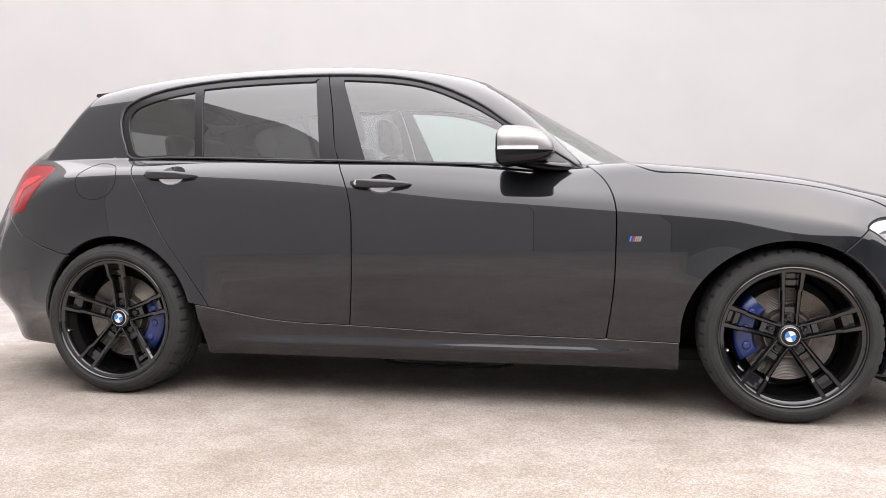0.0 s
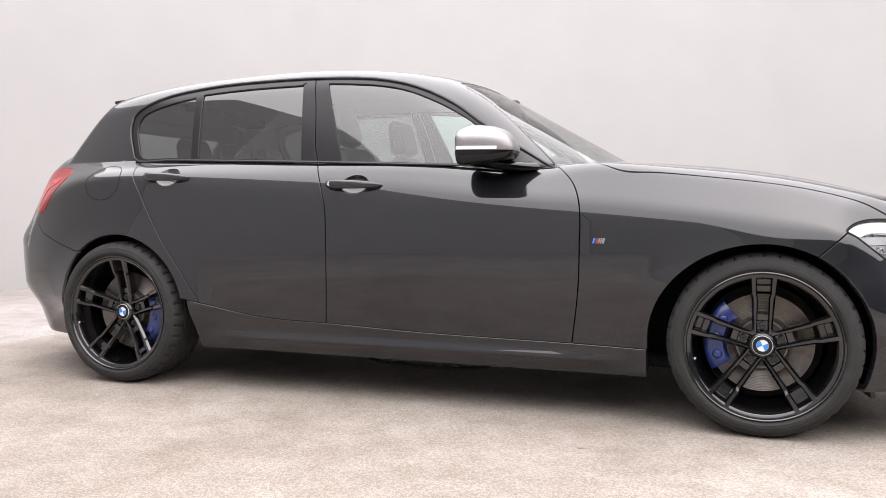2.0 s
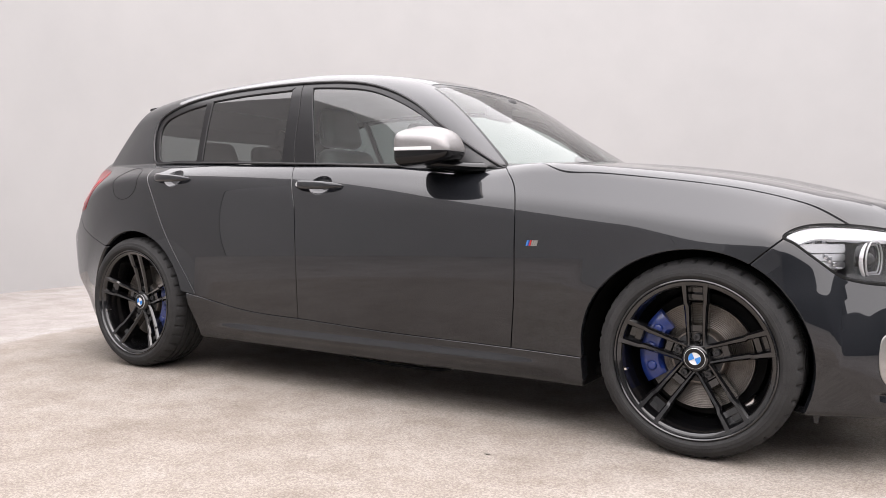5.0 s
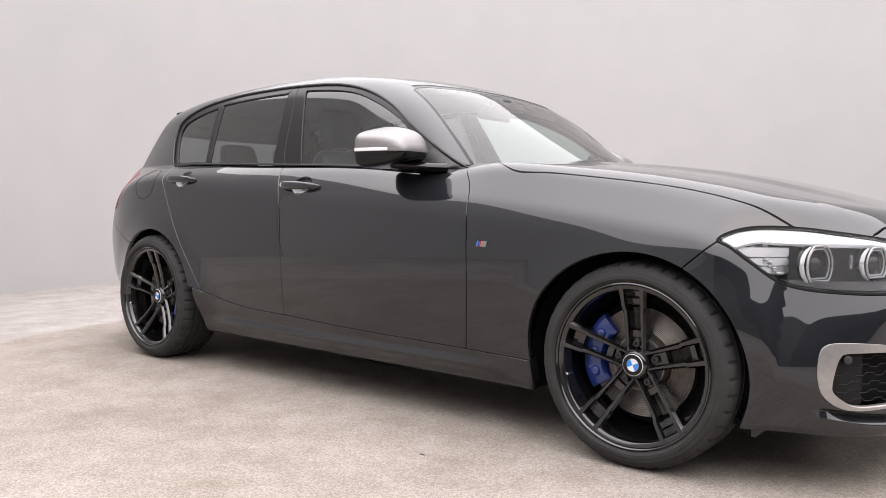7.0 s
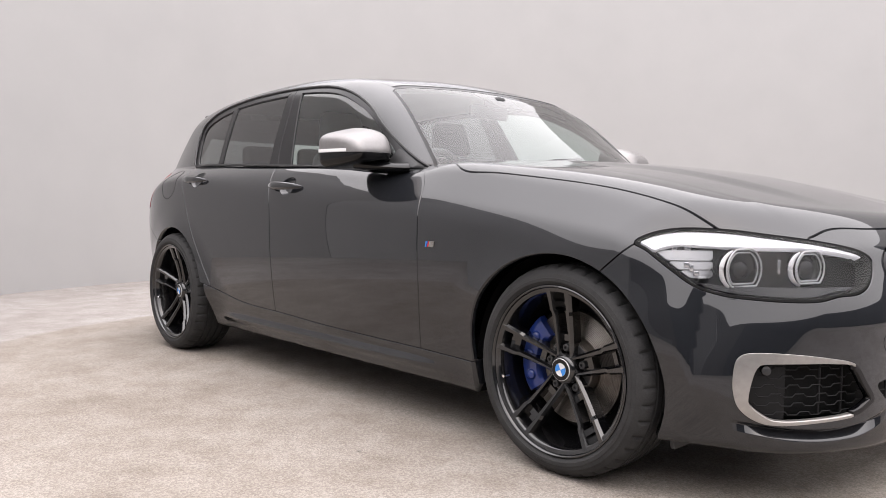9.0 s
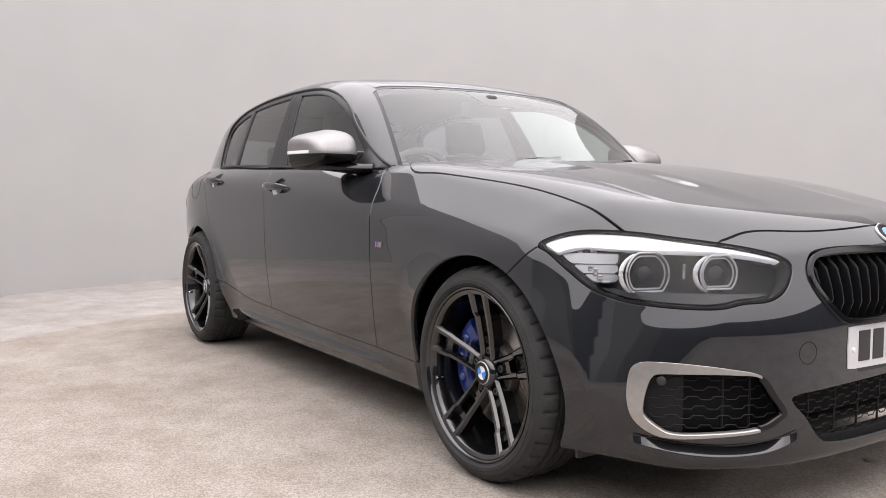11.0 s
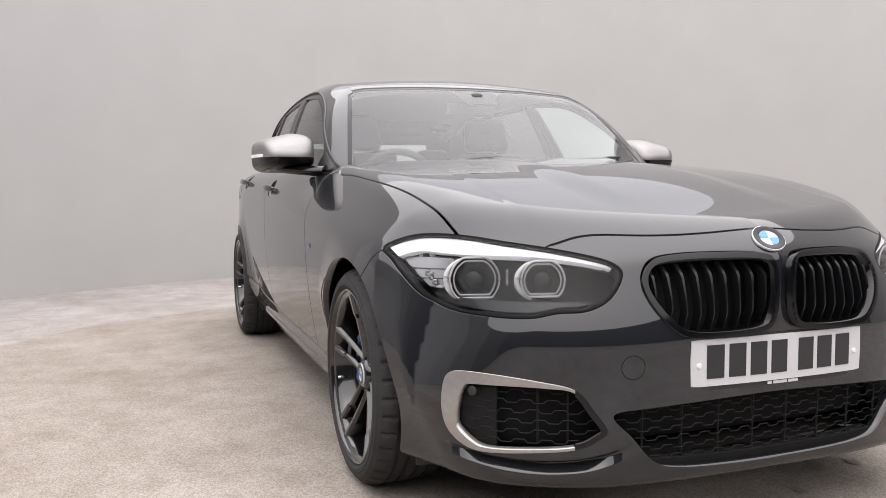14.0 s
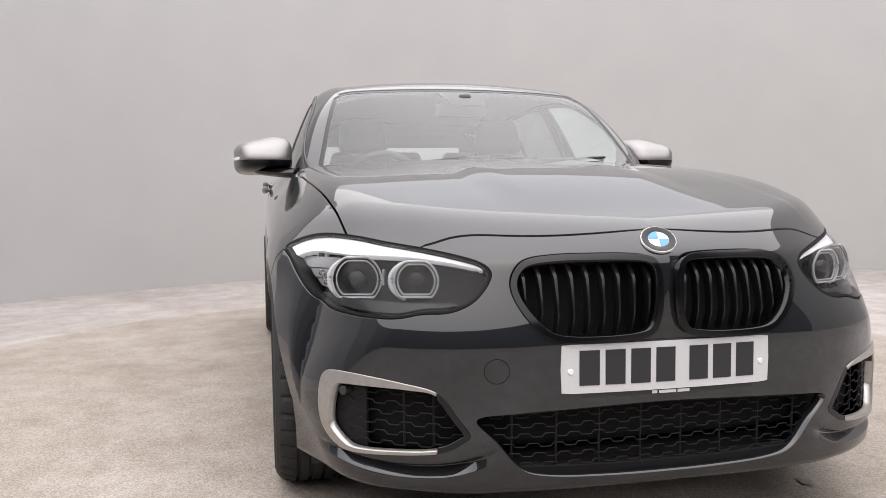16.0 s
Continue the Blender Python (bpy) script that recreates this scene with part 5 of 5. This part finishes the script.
def make_mirrors():
    c = np.array([0.315, -0.908, 1.012])

    def shape(p):
        x, y, z = p[..., 0] - c[0], p[..., 1] - c[1], p[..., 2] - c[2]
        ry = np.where(y > 0, 0.138, 0.101 - 0.16 * np.maximum(x, 0))
        top = 0.088 - 0.22 * np.maximum(0.05 - y, 0) - 0.12 * np.maximum(x, 0) ** 1.3
        rz = np.where(z > 0, top, 0.072 - 0.10 * np.maximum(x, 0))
        rx = np.where(x > 0, 0.178 - 0.45 * np.clip(z, 0, 0.1), 0.035)
        q = (np.abs(x) / rx) ** 3.4 + (np.abs(y) / np.maximum(ry, 0.01)) ** 4.4 + (np.abs(z) / np.maximum(rz, 0.01)) ** 4.2
        return (q ** 0.25 - 1) * 0.07
    th, ph = np.radians(np.arange(0, 361, 4.0)), np.radians(np.arange(-88, 89, 4.0))
    d = np.stack([np.cos(ph)[None] * np.cos(th)[:, None], np.cos(ph)[None] * np.sin(th)[:, None], np.broadcast_to(np.sin(ph)[None], (len(th), len(ph)))], -1)
    o = np.broadcast_to(c, d.shape)

    def split(p):
        return p[:, 2] - 0.998
    cap = sheet((o, d), shape, [split, lambda p: p[:, 0] - 0.292], far=0.4, edge=0.004)
    low = sheet((o, d), shape, [lambda p: -split(p) - 0.001, lambda p: p[:, 0] - 0.292], far=0.4, edge=0.004)
    rim = sheet((o, d), shape, [lambda p: 0.292 - p[:, 0]], far=0.4, edge=0.002, inset=0.001)
    line = sheet((o, d), shape, [lambda p: p[:, 2] - 1.000, lambda p: 1.010 - p[:, 2], lambda p: 0.44 - p[:, 0], lambda p: p[:, 0] - 0.294, lambda p: -0.845 - p[:, 1]], far=0.4, edge=0.002, lift=lambda p: 0.002 + 0 * p[:, 0])
    for s in (1, -1):
        def put(g):
            return g if s > 0 else mirrored(g)
        ob = panel("door_mirror", put(low), GLOSS, car, "door mirror with silver cap and black lower shell")
        panel("mirror_cap", put(cap), CAP, ob, "satin silver mirror cap")
        panel("mirror_rim", put(rim), GLOSS, ob)
        panel("indicator", put(line), WHITE, ob, "bright indicator strip")
        path = [(0.37, -0.89, 0.957), (0.42, -0.84, 0.950), (0.47, -0.785, 0.944), (0.50, -0.74, 0.943)]
        pts, faces = tube([(x, s * y, z) for x, y, z in outline(path, 4, False)], [0.052, 0.054, 0.055, 0.055, 0.055, 0.055, 0.055, 0.056, 0.057, 0.059, 0.061, 0.063, 0.065], False, 14, 0.36)
        bar("mirror_arm", (pts, faces), GLOSS, ob)
        # black triangle plate in the window corner
        tri = [(0.41, 0.965), (0.435, 1.012), (0.452, 1.018), (0.56, 0.953), (0.55, 0.945), (0.42, 0.953)]
        f = inside(outline(tri, 3))
        g = sheet(rays_side(0.38, 0.60, 0.93, 1.05, 0.008), cabin, [lambda p: f(side_xz(p))], edge=0.01, lift=lambda p: 0.002 + 0 * p[:, 0])
        panel("corner_plate", put(g), TRIM, front_doors[0] if s > 0 else front_doors[1])
        if s < 0:
            ob.location.y = -0.055


make_mirrors()


def make_handles():
    for doors, x0, x1, z, cx in ((front_doors, -0.300, -0.062, 0.884, -0.178), (rear_doors, -1.192, -0.966, 0.924, -1.078)):
        for s, door in ((1, doors[0]), (-1, doors[1])):
            xs = np.linspace(x0, x1, 15)
            zs = z - 0.006 * (xs - x0) / (x1 - x0)
            o = np.stack([xs, 0 * xs, zs], 1)
            p = solve(o, np.broadcast_to(np.array([0, -1.0, 0]), o.shape), body, 1.2)
            f = np.linspace(0, 1, 15)
            lift = np.interp(f, [0, 0.12, 0.3, 0.7, 0.93, 1], [0.010, 0.024, 0.030, 0.030, 0.016, 0.004])
            rad = np.interp(f, [0, 0.05, 0.2, 0.6, 0.9, 1], [0.010, 0.0175, 0.0185, 0.0165, 0.011, 0.004])
            p[:, 1] -= lift
            p[:, 1] *= s
            pts, faces = tube(p, rad, False, 12)
            pts = np.array(pts)
            mid = np.repeat(p[:, 1], 12)
            pts[:, 1] = mid + (pts[:, 1] - mid) * 0.62
            h = bar("door_handle", (pts, faces), PAINT, door, "black pull handle")
            # bowl pressed into the door behind the grip
            dip = bowl("front" if doors is front_doors else "rear")
            g = sheet(rays_side(cx - 0.07, cx + 0.07, z - 0.06, z + 0.055, 0.005), body, [lambda q: dip(q) * 0.02], edge=0, lift=lambda q: -0.024 * np.clip(dip(q), 0, 1) ** 0.55)
            panel("handle_bowl", (g if s > 0 else mirrored(g))[:2] + (None,), PAINT, door)
            if doors is front_doors and s > 0:
                ob = bar("lock_barrel", lathe([(0.0, 0.002), (0.0075, 0.002), (0.009, 0.0)], 20), CHROME, door, "small bright lock")
                ob.location = (p[1, 0] + 0.006, p[1, 1] - 0.0125, p[1, 2])


make_handles()


def make_side_details():
    # fuel flap joint on the right rear wing
    ring = outline([(-1.528, 0.885), (-1.525, 0.935), (-1.48, 0.972), (-1.42, 0.975), (-1.36, 0.955), (-1.335, 0.905), (-1.36, 0.850), (-1.43, 0.822), (-1.50, 0.838)], 6)
    o = np.stack([ring[:, 0], 0 * ring[:, 0], ring[:, 1]], 1)
    p = solve(o, np.broadcast_to(np.array([0, -1.0, 0]), o.shape), both, 1.2)
    p[:, 1] += 0.0005
    bar("fuel_flap", tube(p, 0.0016, True, 6), DARK, car, "rounded joint of the fuel flap")
    # small coloured badge on each front wing, plain shapes
    for s in (1, -1):
        first = None
        for u0, u1, mat in ((0.0, 0.005, SKYBLUE), (0.0065, 0.0105, NAVY), (0.012, 0.017, RED), (0.019, 0.024, SILVER), (0.026, 0.031, SILVER), (0.033, 0.041, SILVER)):
            pts = []
            for lift in (0.0035, 0.0):
                for u, v in ((u0, 0), (u1, 0), (u1, 1), (u0, 1)):
                    x, z = 0.768 + u + 0.006 * v, 0.6615 + 0.0195 * v
                    w = float(-solve(np.array([[x, 0, z]]), np.array([[0, -1.0, 0]]), body, 1.2)[0, 1]) + lift
                    pts.append((x, -s * w, z))
            faces = [(0, 1, 2, 3), (0, 4, 5, 1), (1, 5, 6, 2), (2, 6, 7, 3), (3, 7, 4, 0)]
            if first is None:
                first = link("wing_badge", pts, faces, mat, car, label="tiny badge of blue, red and silver bars", smooth=False)
            else:
                link("stripe", pts, faces, mat, first, smooth=False)
    # wipers lying at the foot of the screen
    for path in ([(0.80, -0.46, 0.955), (0.79, -0.25, 0.980), (0.775, -0.03, 0.997)], [(0.76, 0.02, 0.975), (0.72, 0.30, 0.990), (0.66, 0.50, 1.0)]):
        bar("wiper", tube(outline(path, 6, False), 0.0065, False, 8, 0.8), TRIM, car, "black wiper blade")


make_side_details()


def cushion(name, size, centre, tilt, parent, bevel, taper=None, mat=SEAT, label=""):
    return part(name, block(size, centre, bevel, 5, taper, Matrix.Rotation(radians(tilt), 4, "Y")), mat, parent, label)


def make_interior():
    for y in (-0.37, 0.37):
        seat = cushion("front_seat", (0.52, 0.50, 0.16), (-0.10, y, 0.42), -6, car, 0.06, label="black leather front seat")
        cushion("backrest", (0.15, 0.50, 0.62), (-0.37, y, 0.76), -14, seat, 0.06, (0.8, 0.72))
        cushion("headrest", (0.10, 0.27, 0.19), (-0.47, y, 1.165), -10, seat, 0.045, (0.8, 0.85))
        for d in (-0.05, 0.05):
            bar("headrest_post", tube([(-0.45, y + d, 1.03), (-0.465, y + d, 1.12)], 0.006), CHROME, seat)
    bench = cushion("rear_seat", (0.46, 1.24, 0.16), (-0.92, 0, 0.44), -5, car, 0.06, label="black rear bench seat")
    cushion("backrest", (0.15, 1.22, 0.54), (-1.20, 0, 0.72), -22, bench, 0.06, (0.8, 0.95))
    for y in (-0.36, 0, 0.36):
        cushion("headrest", (0.09, 0.24, 0.14), (-1.30, y, 1.06), -14, bench, 0.04, (0.8, 0.88))
    dash = part("dashboard", block((0.50, 1.36, 0.30), (0.52, 0, 0.78), 0.08, 5, (0.86, 0.96)), CABIN, car, "dark dashboard")
    ring = [(0.20 + 0.06 * math.sin(a), -0.37 + 0.185 * math.cos(a), 0.86 + 0.175 * math.sin(a)) for a in np.linspace(0, 2 * math.pi, 41)[:-1]]
    wheel = bar("steering_wheel", tube(ring, 0.016, True, 10), SEAT, car, "black leather steering wheel")
    part("wheel_boss", block((0.05, 0.14, 0.12), (0.225, -0.37, 0.86), 0.025, 3), CABIN, wheel)
    for a in (0, 180, 270):
        r = radians(a)
        bar("wheel_spoke", tube([(0.215, -0.37, 0.86), (0.20 + 0.06 * math.sin(r), -0.37 + 0.18 * math.cos(r), 0.86 + 0.17 * math.sin(r))], 0.014), CABIN, wheel)
    part("console", block((0.9, 0.22, 0.22), (-0.05, 0, 0.46), 0.04), CABIN, car)
    m = part("rear_view_mirror", block((0.03, 0.24, 0.065), (0.20, 0, 1.235), 0.013, 3), CABIN, car, "dark rear-view mirror")
    part("mirror_foot", block((0.10, 0.06, 0.05), (0.235, 0, 1.275), 0.015), CABIN, m)
    # headliner, floor and dark inner door faces
    got = sheet(rays_top(-1.62, 0.17, -0.56, 0.56, 0.05, 1.0), cabin, [lambda p: p[:, 2] - 1.15], inset=0.03, far=1.0, edge=0)
    panel("headliner", got, HEADLINER, car, "grey cloth headliner")
    part("cabin_floor", block((2.6, 1.46, 0.04), (-0.4, 0, 0.29), 0.01), CABIN, car)
    part("parcel_shelf", block((0.48, 1.20, 0.03), (-1.56, 0, 0.97), 0.01), CABIN, car)
    got = sheet(rays_side(-1.30, 0.56, 0.32, 0.955, 0.03), body, [lambda p: np.hypot(p[:, 0] - AXLE_R, p[:, 2] - HUB_Z) - 0.40], inset=0.06, edge=0)
    for g, d in ((got, front_doors[0]), (mirrored(got), front_doors[1])):
        panel("door_card", g, CABIN, car)
    part("bulkhead", block((0.04, 1.36, 0.6), (0.74, 0, 0.62), 0.01), DARK, car)
    part("hind_wall", block((0.04, 1.30, 0.7), (-1.72, 0, 0.6), 0.01), DARK, car)


make_interior()
